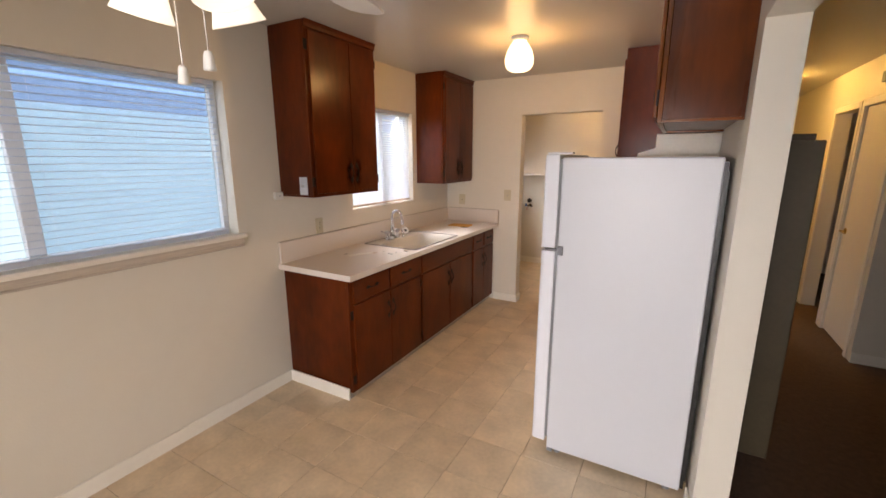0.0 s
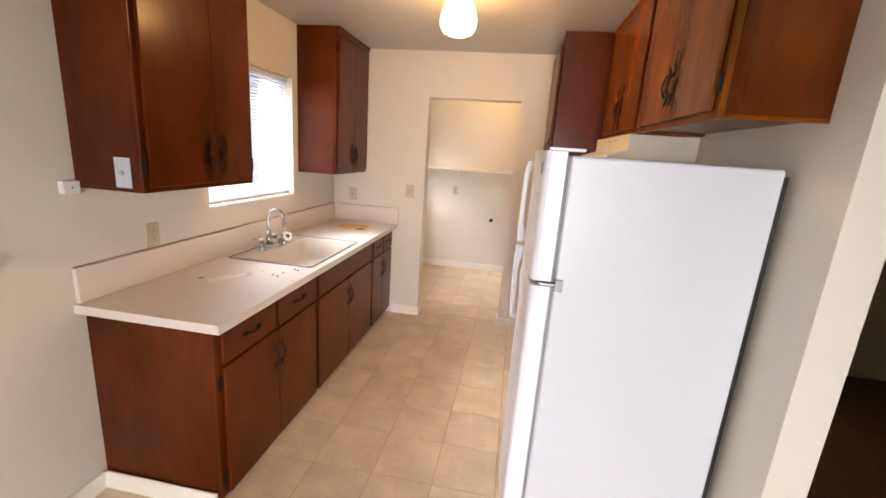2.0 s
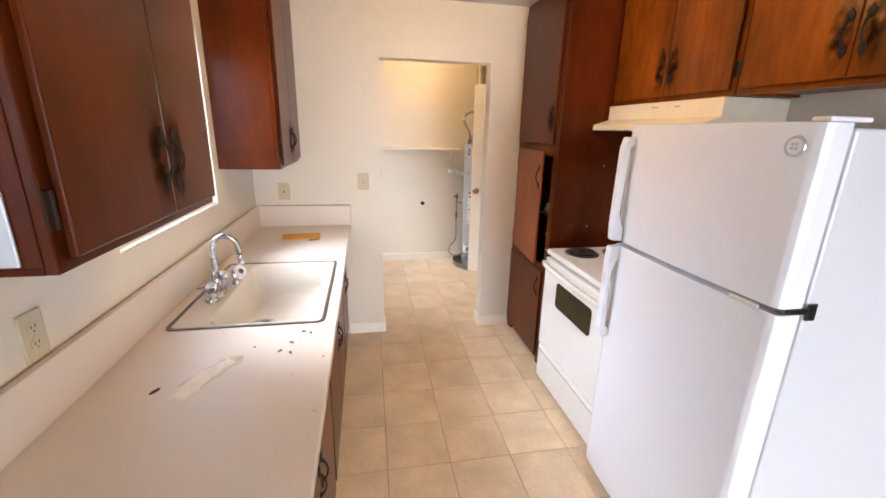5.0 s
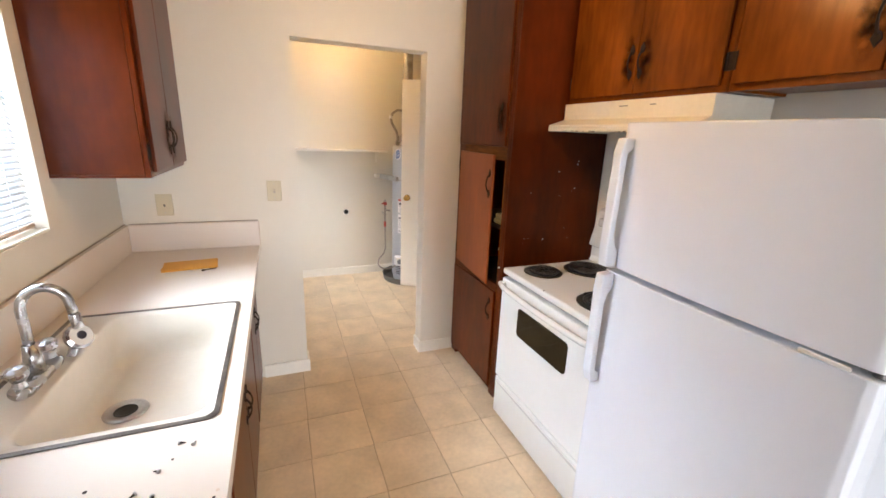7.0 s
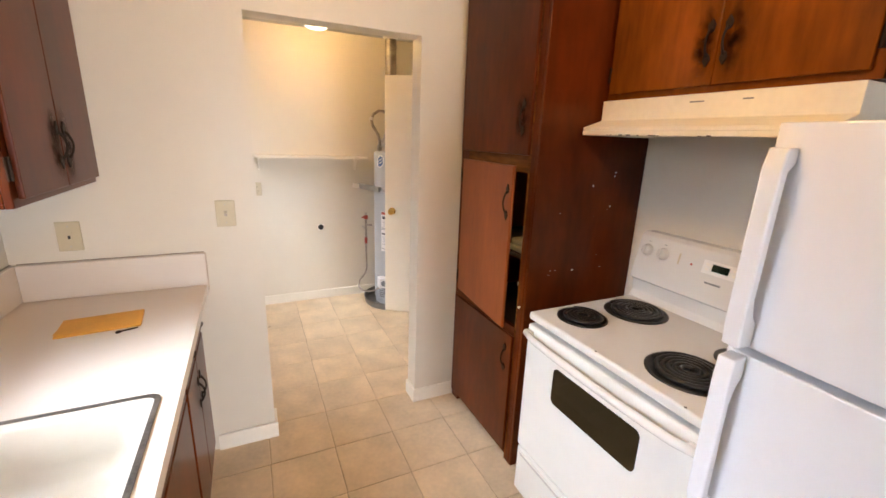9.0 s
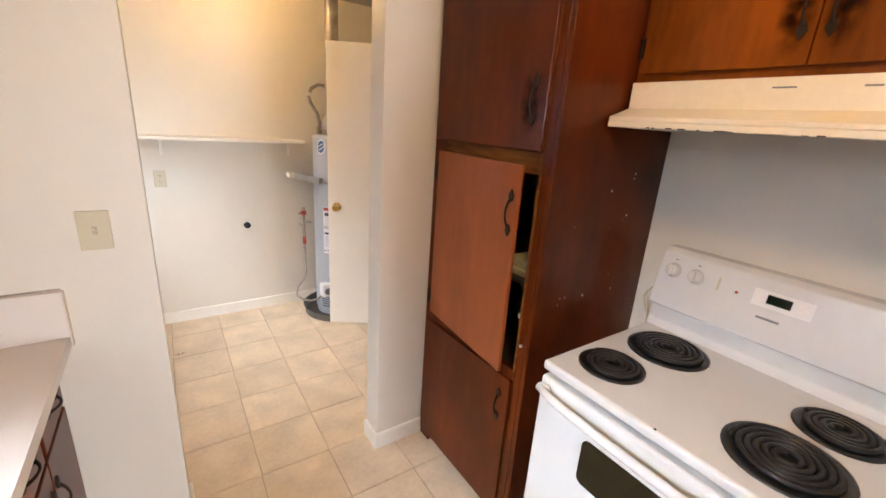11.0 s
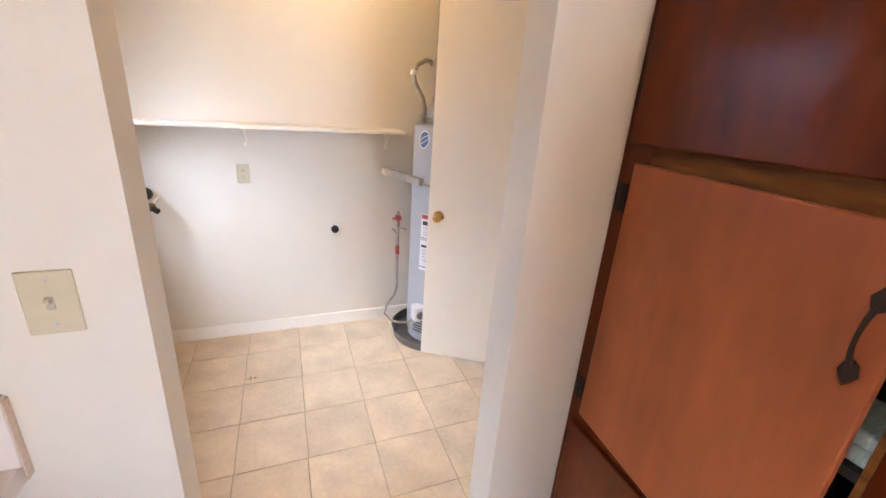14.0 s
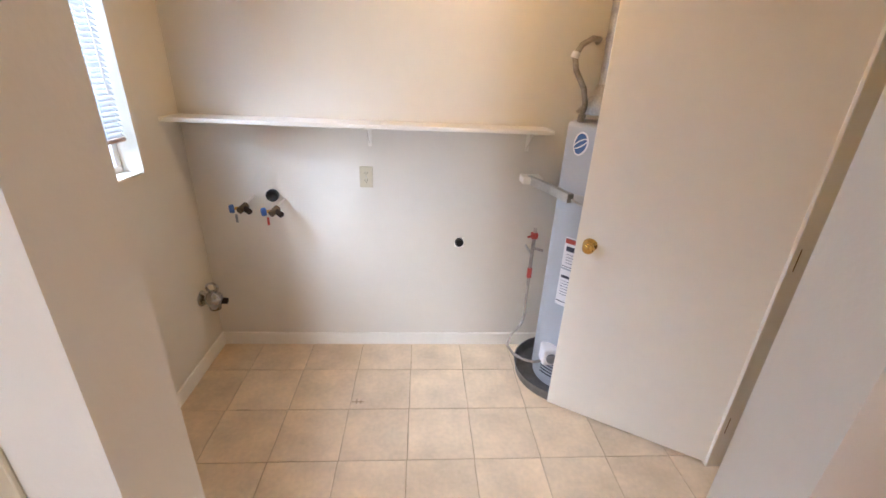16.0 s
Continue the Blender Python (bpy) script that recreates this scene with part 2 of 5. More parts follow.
M_SHADE = glow("lit_fan_shade", (1.0, 0.90, 0.72), 1.4)
M_FLUSH = glow("lit_flush_glass", (1.0, 0.85, 0.55), 5)
M_PANE = glass("window_glass")
M_MESH = mat("insect_screen", (0.30, 0.36, 0.44), 0.6, var=0.02)
mesh_nodes = M_MESH.node_tree
mesh_mix, mesh_gap = mesh_nodes.nodes.new("ShaderNodeMixShader"), mesh_nodes.nodes.new("ShaderNodeBsdfTransparent")
mesh_gap.inputs[0].default_value = (0.86, 0.94, 1.0, 1)
mesh_mix.inputs[0].default_value = 0.24
mesh_nodes.links.new(mesh_gap.outputs[0], mesh_mix.inputs[1])
mesh_nodes.links.new(mesh_nodes.nodes["Principled BSDF"].outputs[0], mesh_mix.inputs[2])
mesh_nodes.links.new(mesh_mix.outputs[0], mesh_nodes.nodes["Material Output"].inputs[0])
M_DISP = mat("clock_display", (0.003, 0.014, 0.008), 0.1, var=0.1)




def grime(name):
    """Dark hand grime that fades out towards the edge of its patch."""
    m = mat(name, (0.016, 0.0045, 0.0018), 0.55, var=0.2, scale=20, spec=0.1)
    n, l = m.node_tree.nodes, m.node_tree.links
    tc, mp = n.new("ShaderNodeTexCoord"), n.new("ShaderNodeMapping")
    mp.inputs["Location"].default_value, mp.inputs["Scale"].default_value = (0, -0.5, -0.5), (0, 1, 1)
    far, fade = n.new("ShaderNodeVectorMath"), n.new("ShaderNodeMapRange")
    far.operation = "LENGTH"
    for i, v in ((1, 0.05), (2, 0.48), (3, 1.0), (4, 0.0)):
        fade.inputs[i].default_value = v
    blot, cut, both = n.new("ShaderNodeTexNoise"), n.new("ShaderNodeMapRange"), n.new("ShaderNodeMath")
    blot.inputs["Scale"].default_value, blot.inputs["Detail"].default_value = 30, 4
    cut.inputs[1].default_value, cut.inputs[2].default_value, cut.inputs[4].default_value = 0.30, 0.65, 0.62
    both.operation = "MULTIPLY"
    clear, mix = n.new("ShaderNodeBsdfTransparent"), n.new("ShaderNodeMixShader")
    l.new(tc.outputs["Generated"], mp.inputs["Vector"])
    l.new(mp.outputs[0], far.inputs[0])
    l.new(far.outputs["Value"], fade.inputs[0])
    l.new(tc.outputs["Object"], blot.inputs["Vector"])
    l.new(blot.outputs["Fac"], cut.inputs[0])
    l.new(fade.outputs[0], both.inputs[0])
    l.new(cut.outputs[0], both.inputs[1])
    l.new(both.outputs[0], mix.inputs[0])
    l.new(clear.outputs[0], mix.inputs[1])
    l.new(n["Principled BSDF"].outputs[0], mix.inputs[2])
    l.new(mix.outputs[0], n["Material Output"].inputs[0])
    return m


M_GRIME = grime("hand_grime")

# ---------------------------------------------------------------- mesh helpers
ORIGIN = {}


def thing(name, place, label, category, group="", kind=""):
    ob = new(name)
    ob.location = place
    ob.empty_display_size = 0.05
    ORIGIN[ob] = Vector(place)
    return tagged(ob, label, category, group, kind)


def part(name, bm, material, parent=None, label="", smooth=False, turn=None):
    """Links a bmesh, given in the world's place, as one mesh object under its thing or part."""
    o = ORIGIN[parent] if parent is not None else Vector((0, 0, 0))
    if turn is not None:
        bmesh.ops.transform(bm, matrix=turn, verts=bm.verts)
    bmesh.ops.translate(bm, vec=-o, verts=bm.verts)
    me = bpy.data.meshes.new(name)
    bm.to_mesh(me)
    bm.free()
    for m in (material if isinstance(material, (list, tuple)) else [material]):
        me.materials.append(m)
    if smooth:
        for p in me.polygons:
            p.use_smooth = True
    ob = new(name, me)
    if parent is not None:
        ob.parent = parent
    ORIGIN[ob] = o
    if label:
        ob["label"] = label
    return ob


def alone(name, bm, material, label, category, group="", kind="", smooth=False):
    """A thing of one mesh, its origin at the middle of its foot."""
    lo = [min(v.co[i] for v in bm.verts) for i in range(3)]
    hi = [max(v.co[i] for v in bm.verts) for i in range(3)]
    o = Vector(((lo[0] + hi[0]) / 2, (lo[1] + hi[1]) / 2, lo[2]))
    bmesh.ops.translate(bm, vec=-o, verts=bm.verts)
    ob = part(name, bm, material, None, "", smooth)
    ob.location = o
    ORIGIN[ob] = o
    return tagged(ob, label, category, group, kind)


def box(x0, x1, y0, y1, z0, z1, bevel=0.0, seg=1, bm=None):
    own = bmesh.new()
    bmesh.ops.create_cube(own, size=1)
    bmesh.ops.transform(own, matrix=Matrix.LocRotScale(((x0 + x1) / 2, (y0 + y1) / 2, (z0 + z1) / 2), None, (abs(x1 - x0), abs(y1 - y0), abs(z1 - z0))), verts=own.verts)
    if bevel:
        bmesh.ops.bevel(own, geom=list(own.edges), offset=bevel, segments=seg, affect="EDGES", profile=0.5)
    return join(bm, own)


def join(bm, own):
    if bm is None:
        return own
    me = bpy.data.meshes.new("tmp")
    own.to_mesh(me)
    own.free()
    bm.from_mesh(me)
    bpy.data.meshes.remove(me)
    return bm


def cyl(p0, p1, r0, r1=None, n=20, bm=None, bevel=0.0):
    p0, p1 = Vector(p0), Vector(p1)
    own = bmesh.new()
    bmesh.ops.create_cone(own, cap_ends=True, segments=n, radius1=r0, radius2=r0 if r1 is None else r1, depth=(p1 - p0).length)
    if bevel:
        ring = [e for e in own.edges if len(e.link_faces) == 2 and any(len(f.verts) > 4 for f in e.link_faces)]
        bmesh.ops.bevel(own, geom=ring, offset=bevel, segments=2, affect="EDGES", profile=0.5)
    m = Matrix.Translation((p0 + p1) / 2) @ (p1 - p0).to_track_quat("Z", "Y").to_matrix().to_4x4()
    bmesh.ops.transform(own, matrix=m, verts=own.verts)
    return join(bm, own)


def tube(points, r, n=8, bm=None, closed=False):
    """A round bar along the points."""
    own = bmesh.new()
    pts = [Vector(p) for p in points]
    rings, up = [], Vector((0.123, 0.456, 0.88)).normalized()
    for i, p in enumerate(pts):
        a = pts[i - 1] if (i or closed) else p
        b = pts[(i + 1) % len(pts)] if (i < len(pts) - 1 or closed) else p
        d = (b - a).normalized()
        s = d.cross(up)
        if s.length < 1e-4:
            s = d.orthogonal()
        s.normalize()
        u = s.cross(d).normalized()
        rad = r[i] if isinstance(r, (list, tuple)) else r
        rings.append([own.verts.new(p + (s * math.cos(k * math.tau / n) + u * math.sin(k * math.tau / n)) * rad) for k in range(n)])
        up = u
    span = len(rings) if closed else len(rings) - 1
    for i in range(span):
        a, b = rings[i], rings[(i + 1) % len(rings)]
        for k in range(n):
            own.faces.new((a[k], a[(k + 1) % n], b[(k + 1) % n], b[k]))
    if not closed:
        own.faces.new(rings[0][::-1])
        own.faces.new(rings[-1])
    bmesh.ops.recalc_face_normals(own, faces=own.faces)
    return join(bm, own)


def lathe(profile, place, n=28, axis=None, bm=None):
    """A solid turned round the z axis from (radius, height) pairs, then set along axis at place."""
    own = bmesh.new()
    rings = []
    for r, h in profile:
        rings.append([own.verts.new((max(r, 1e-5) * math.cos(k * math.tau / n), max(r, 1e-5) * math.sin(k * math.tau / n), h)) for k in range(n)])
    for a, b in zip(rings, rings[1:]):
        for k in range(n):
            own.faces.new((a[k], a[(k + 1) % n], b[(k + 1) % n], b[k]))
    bmesh.ops.remove_doubles(own, verts=own.verts, dist=1e-4)
    bmesh.ops.recalc_face_normals(own, faces=own.faces)
    m = Matrix.Translation(place)
    if axis is not None:
        m = m @ Vector(axis).to_track_quat("Z", "Y").to_matrix().to_4x4()
    bmesh.ops.transform(own, matrix=m, verts=own.verts)
    return join(bm, own)


def prism(outline, lo, hi, axis="y", bevel=0.0, bm=None):
    """An outline in the plane across axis, pushed from lo to hi along it."""
    own = bmesh.new()

    def put(a, b, c):
        return {"x": (c, a, b), "y": (a, c, b), "z": (a, b, c)}[axis]
    low = [own.verts.new(put(a, b, lo)) for a, b in outline]
    high = [own.verts.new(put(a, b, hi)) for a, b in outline]
    n = len(outline)
    own.faces.new(low)
    own.faces.new(high[::-1])
    for i in range(n):
        own.faces.new((low[i], high[i], high[(i + 1) % n], low[(i + 1) % n]))
    bmesh.ops.recalc_face_normals(own, faces=own.faces)
    if bevel:
        bmesh.ops.bevel(own, geom=list(own.edges), offset=bevel, segments=2, affect="EDGES", profile=0.5)
    return join(bm, own)


def solid(axis, c0, c1, a0, a1, z0, z1, holes=()):
    """A wall across axis from c0 to c1, with openings (a0, a1, z0, z1) right through it."""
    bm = bmesh.new()
    A = sorted({a0, a1, *[h[i] for h in holes for i in (0, 1)]})
    Z = sorted({z0, z1, *[h[i] for h in holes for i in (2, 3)]})

    def full(i, j):
        if not (0 <= i < len(A) - 1 and 0 <= j < len(Z) - 1):
            return False
        a, z = (A[i] + A[i + 1]) / 2, (Z[j] + Z[j + 1]) / 2
        return not any(h[0] < a < h[1] and h[2] < z < h[3] for h in holes)

    def v(c, a, z):
        return bm.verts.new((c, a, z) if axis == "x" else (a, c, z))

    def quad(*p):
        bm.faces.new([v(*q) for q in p])
    for i in range(len(A) - 1):
        for j in range(len(Z) - 1):
            if not full(i, j):
                continue
            p, q, r, s = A[i], A[i + 1], Z[j], Z[j + 1]
            for c in (c0, c1):
                quad((c, p, r), (c, q, r), (c, q, s), (c, p, s))
            for di, dj, e in ((-1, 0, "l"), (1, 0, "r"), (0, -1, "b"), (0, 1, "t")):
                if not full(i + di, j + dj):
                    if e in "lr":
                        a = p if e == "l" else q
                        quad((c0, a, r), (c1, a, r), (c1, a, s), (c0, a, s))
                    else:
                        z = r if e == "b" else s
                        quad((c0, p, z), (c1, p, z), (c1, q, z), (c0, q, z))
    bmesh.ops.remove_doubles(bm, verts=bm.verts, dist=1e-5)
    bmesh.ops.recalc_face_normals(bm, faces=bm.faces)
    return bm


def structure(name, bm, material, label, category):
    return tagged(part(name, bm, material), label, category, kind="structure")


# ---------------------------------------------------------------- the large structure
structure("wall_west", solid("x", WX - 0.16, WX, YS - 0.12, YB + 0.12, 0, CZ, WINDOWS), M_WALL, "cream painted outer wall with three windows", "wall")
structure("wall_partition", solid("y", YF, YF2, WX + 0.001, RX - 0.001, 0, CZ, [(-1.135, OX, 0, 2.05)]), M_WALL, "cream painted wall with a plain cased opening", "wall")
structure("wall_east", solid("x", RX, RX2, YS, YB + 0.12, 0, CZ, [(0.55, 2.25, 0, 2.052), (4.93, 5.72, 0, 2.05)]), M_WALL, "cream painted inner wall with a wide opening and header", "wall")
structure("wall_laundry", solid("y", YB, YB + 0.12, WX + 0.001, RX - 0.001, 0, CZ), M_WALL, "cream painted back wall of the laundry", "wall")
structure("wall_south", solid("y", YS - 0.12, YS, WX + 0.001, 4.5, 0, CZ, [(-0.5, 0.46, 0, 2.05)]), M_WALL, "cream painted wall with a glazed door", "wall")
structure("wall_living", solid("y", 4.70, 4.76, 1.70, 4.5, 0, CZ), M_WALL, "cream painted wall of the dim living room", "wall")
structure("wall_living_east", solid("x", 4.5, 4.62, YS - 0.12, 4.89, 0, CZ), M_WALL, "cream painted end wall of the living room", "wall")
structure("wall_hall", solid("x", 1.70, 1.82, 4.76, 8.0, 0, CZ, [(4.825, 5.475, 0, 2.04), (5.60, 6.24, 0, 2.04)]), M_WALL, "cream painted hall wall with two doorways", "wall")
structure("wall_hall_end", solid("y", 8.0, 8.12, RX2, 2.9, 0, CZ), M_WALL, "cream painted end wall of the hall", "wall")
structure("wall_hall_room", solid("x", 2.9, 3.0, 4.76, 8.12, 0, CZ), M_WALL, "cream painted wall of a dark side room", "wall")
structure("wall_hall_west", solid("x", RX2 + 0.001, RX2 + 0.06, YB + 0.12, 8.0, 0, CZ), M_WALL, "cream painted hall wall", "wall")
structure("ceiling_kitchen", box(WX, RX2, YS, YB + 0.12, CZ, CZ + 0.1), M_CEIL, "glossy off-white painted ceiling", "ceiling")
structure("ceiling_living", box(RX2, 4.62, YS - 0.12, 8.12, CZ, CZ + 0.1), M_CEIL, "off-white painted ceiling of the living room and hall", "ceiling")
structure("floor_carpet", box(RX2 - 0.05, 4.62, YS - 0.12, 8.12, -0.06, -0.002), M_CARPET, "brown carpet in the living room and hall", "floor")
floor = structure("floor", box(WX, RX2 - 0.05, YS - 0.12, YB + 0.12, -0.06, -0.004), M_GROUT, "beige square floor tiles with thin grout joints", "floor")
structure("ground", box(-60, 60, -60, 60, -0.5, -0.3), mat("ground_soil", (0.2, 0.19, 0.16), 0.9, var=0.2), "plain ground outside the house", "ground")


# baseboards
def baseboard(x0, x1, y0, y1, side):
    """side: the way that it faces."""
    bm = box(x0, x1, y0, y1, -0.004, 0.085)
    top = [e for e in bm.edges if all(abs(v.co.z - 0.085) < 1e-5 for v in e.verts)]
    bmesh.ops.bevel(bm, geom=top, offset=0.006, segments=2, affect="EDGES", profile=0.5)
    structure("baseboard", bm, M_TRIM, "white painted wooden baseboard", "baseboard")


BT = 0.014
baseboard(WX, WX + BT, YS, 2.325, "e")
baseboard(WX + BT, -1.452, 2.325, 2.325 + BT, "s")
baseboard(-1.40, -1.135 + BT, YF - BT, YF, "s")
baseboard(-1.135, -1.135 + BT, YF, YF2, "e")
baseboard(OX - BT, -0.08, YF - BT, YF, "s")
baseboard(OX - BT, OX, YF, YF2, "w")
baseboard(WX, WX + BT, YF2, YB, "e")
baseboard(WX + BT, RX, YB - BT, YB, "s")
baseboard(RX - BT, RX, 5.78, YB - BT, "w")
baseboard(RX - BT, RX, 2.25, 2.46, "w")
baseboard(RX - BT, RX2 + BT, 2.25 - BT, 2.25, "s")
baseboard(1.70, 4.5, 4.70 - BT, 4.70, "s")
baseboard(1.70 - BT, 1.70, 6.30, 8.0, "w")


# ---------------------------------------------------------------- windows and blinds
def window(name, y0, y1, z0, z1, mullion, sill, label):
    """An aluminium sliding window set in the west wall's opening, with its sill."""
    w = thing(name, (WX - 0.08, (y0 + y1) / 2, z0), label, "window", kind="structure")
    f, x0, x1 = 0.035, WX - 0.13, WX - 0.085
    part("window_frame", box(x0, x1, y0, y1, z0, z0 + f, 0.003), M_FRAME, w)
    part("window_frame", box(x0, x1, y0, y1, z1 - f, z1, 0.003), M_FRAME, w)
    part("window_frame", box(x0, x1, y0, y0 + f, z0 + f, z1 - f, 0.003), M_FRAME, w)
    part("window_frame", box(x0, x1, y1 - f, y1, z0 + f, z1 - f, 0.003), M_FRAME, w)
    if mullion:
        part("mullion", box(x0 - 0.01, x1, mullion - 0.03, mullion + 0.03, z0 + f, z1 - f, 0.003), M_FRAME, w)
    for a, b in ((y0 + f, (mullion or y1) - (0.03 if mullion else f)), ((mullion or y1) + 0.03, y1 - f)):
        if b - a > 0.05:
            g = part("pane", box(x0 + 0.018, x0 + 0.023, a, b, z0 + f, z1 - f), M_PANE, w)
            g.visible_shadow = False
    if sill == "deep":
        part("insect_screen", box(x0 + 0.008, x0 + 0.010, mullion + 0.03, y1 - f, z0 + f, z1 - f), M_MESH, w, "grey insect screen")
        bm = prism([(WX - 0.085, z0 - 0.022), (WX + 0.030, z0 - 0.022), (WX + 0.034, z0 - 0.010), (WX + 0.030, z0 + 0.004), (WX - 0.0845, z0 + 0.004)], y0 - 0.035, y1 + 0.035)
        part("window_sill", bm, M_TRIM, w)
        bm = prism([(WX, z0 - 0.075), (WX + 0.018, z0 - 0.075), (WX + 0.022, z0 - 0.068), (WX + 0.016, z0 - 0.06), (WX + 0.026, z0 - 0.04), (WX + 0.03, z0 - 0.023), (WX, z0 - 0.023)], y0 - 0.02, y1 + 0.02)
        part("apron", bm, M_APRON, w)
    else:
        part("window_sill", box(WX - 0.0845, WX - 0.002, y0 + 0.001, y1 - 0.001, z0 + 0.0005, z0 + 0.008, 0.002), M_TRIM, w)
    return w


window("window_1", *WINDOWS[0], 1.125, "deep", "white aluminium sliding window with a wooden sill")
window("window_2", *WINDOWS[1], 3.62, "", "white aluminium sliding window over the sink")
window("window_3", *WINDOWS[2], 5.86, "", "white aluminium sliding window in the laundry")
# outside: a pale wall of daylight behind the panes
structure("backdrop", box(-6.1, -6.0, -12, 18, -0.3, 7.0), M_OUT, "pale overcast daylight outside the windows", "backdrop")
# glowing boards before the backdrop, dimmer to give the eave's shade
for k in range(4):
    structure("backdrop_eave", box(-5.95 + 0.08 * k, -5.90 + 0.08 * k, -12, 18, 2.24 + 0.30 * k, 2.50 + 0.30 * k), M_ROOF, "blue-grey eave boards outside the windows, their shade set as a dim glow", "backdrop")


def blind(y0, y1, z0, z1, bottom, label, tilt=46, slats=None, rail=0.016, step=0.0205, foot=None):
    """A mini blind inside the window's opening, its slats tilted nearly shut."""
    x = WX - 0.045
    b = thing("mini_blind", (x, (y0 + y1) / 2, z1), label, "window blind", group="window blinds")
    part("headrail", box(x - 0.014, x + 0.014, y0 + 0.006, y1 - 0.006, z1 - 0.028, z1 - 0.001, 0.003), M_SLAT, b)
    part("bottom_rail", box(x - 0.012, x + 0.012, y0 + 0.008, y1 - 0.008, bottom, bottom + rail, 0.004), foot or M_SLAT, b)
    w = 0.0125
    own = bmesh.new()
    pts = [(-w, 0.0), (-w * 0.4, 0.0016), (w * 0.4, 0.0016), (w, 0.0)]
    verts = [[own.verts.new((px, yy, pz)) for px, pz in pts] for yy in (y0 + 0.009, y1 - 0.009)]
    low = [[own.verts.new((px, yy, pz - 0.0007)) for px, pz in pts] for yy in (y0 + 0.009, y1 - 0.009)]
    for i in range(3):
        own.faces.new((verts[0][i], verts[0][i + 1], verts[1][i + 1], verts[1][i]))
        own.faces.new((low[0][i + 1], low[0][i], low[1][i], low[1][i + 1]))
    bmesh.ops.rotate(own, verts=own.verts, cent=(0, 0, 0), matrix=Matrix.Rotation(radians(tilt), 3, "Y"))
    me = bpy.data.meshes.new("slat")
    own.to_mesh(me)
    own.free()
    me.materials.append(slats or M_SLAT)
    z = bottom + rail + 0.012
    while z < z1 - 0.03:
        s = new("slat", me)
        s.parent = b
        s.location = (0, -(y0 + y1) / 2, z - z1)
        z += step
    for yy in (y0 + 0.12, y1 - 0.12, (y0 + y1) / 2):
        part("ladder_cord", tube([(x + 0.0135, yy, bottom + 0.01), (x + 0.0135, yy, z1 - 0.02)], 0.0008, 5), M_SLAT, b)
    part("tilt_wand", tube([(x + 0.018, y1 - 0.06, z1 - 0.03), (x + 0.02, y1 - 0.06, z1 - 0.55)], 0.003, 6), M_WHITEP, b)
    return b


blind(WINDOWS[0][0], WINDOWS[0][1] - 0.028, WINDOWS[0][2], WINDOWS[0][3], 1.154, "white aluminium mini blind lowered with its slats open", -7, rail=0.028, step=0.0325)
blind(*WINDOWS[1], 1.195, "white aluminium mini blind lowered over the sink window", 43, M_SLATB, foot=M_RAIL)
blind(*WINDOWS[2], 1.30, "white aluminium mini blind raised a little above the sill", 43, M_SLATB, foot=M_RAIL)

# the glazed door behind the walk's start
sd = thing("door_1", (-0.02, YS - 0.06, 0), "white framed glazed door to the outside", "door", kind="structure")
for x0, x1 in ((-0.50, -0.44), (0.40, 0.46)):
    part("stile", box(x0, x1, YS - 0.09, YS - 0.04, 0.0, 2.05, 0.003), M_FRAME, sd)
for z0, z1 in ((0.0, 0.10), (0.98, 1.02), (1.99, 2.05)):
    part("rail", box(-0.4395, 0.3995, YS - 0.09, YS - 0.04, z0, z1, 0.003), M_FRAME, sd)
for z0, z1 in ((0.10, 0.98), (1.02, 1.99)):
    g = part("pane", box(-0.4395, 0.3995, YS - 0.068, YS - 0.062, z0, z1), M_PANE, sd)
    g.visible_shadow = False
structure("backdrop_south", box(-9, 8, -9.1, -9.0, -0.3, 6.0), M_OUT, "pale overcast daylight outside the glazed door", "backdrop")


# ---------------------------------------------------------------- iron handles and hinges
def handle(parent, place, out, long=0.10, along="z"):
    """A forged pull with spade ends. out: the way it stands off the door (+1 or -1 along x)."""
    x, y, z = place
    pts, n = [], 10
    for i in range(n + 1):
        s = i / n
        d = (s - 0.5) * long * 0.82
        off = 0.005 + 0.016 * math.sin(math.pi * s) ** 0.8
        pts.append((x + out * off, y, z + d) if along == "z" else (x + out * off, y + d, z))
    r = [0.0046 - 0.0014 * math.sin(math.pi * i / n) for i in range(n + 1)]
    bm = tube(pts, r, 8)
    for s in (-1, 1):
        d = s * long * 0.42
        tip = [(0, 0.030), (0.012, 0.010), (0.008, -0.006), (0, -0.012), (-0.008, -0.006), (-0.012, 0.010)]
        if along == "z":
            prism([(y + a, z + d + s * b) for a, b in tip], x, x + out * 0.005, "x", bm=bm)
        else:
            prism([(y + d + s * b, z + a) for a, b in tip], x, x + out * 0.005, "x", bm=bm)
    return part("handle", bm, M_IRON, parent, "black forged iron pull handle")


def hinge(parent, x, y, z, out, high=0.06):
    bm = box(x, x + out * 0.004, y - 0.016, y + 0.016, z - high / 2, z + high / 2, 0.001)
    cyl((x + out * 0.005, y, z - high / 2), (x + out * 0.005, y, z + high / 2), 0.004, n=8, bm=bm)
    return part("hinge", bm, M_IRON, parent, "black iron surface hinge")


def panel(parent, name, x, out, y0, y1, z0, z1, material, thick=0.018):
    """A flat lipped door or drawer front with eased edges, standing on the face frame."""
    return part(name, box(x + out * 0.003, x + out * thick, y0, y1, z0, z1, 0.0035, 2), material, parent)


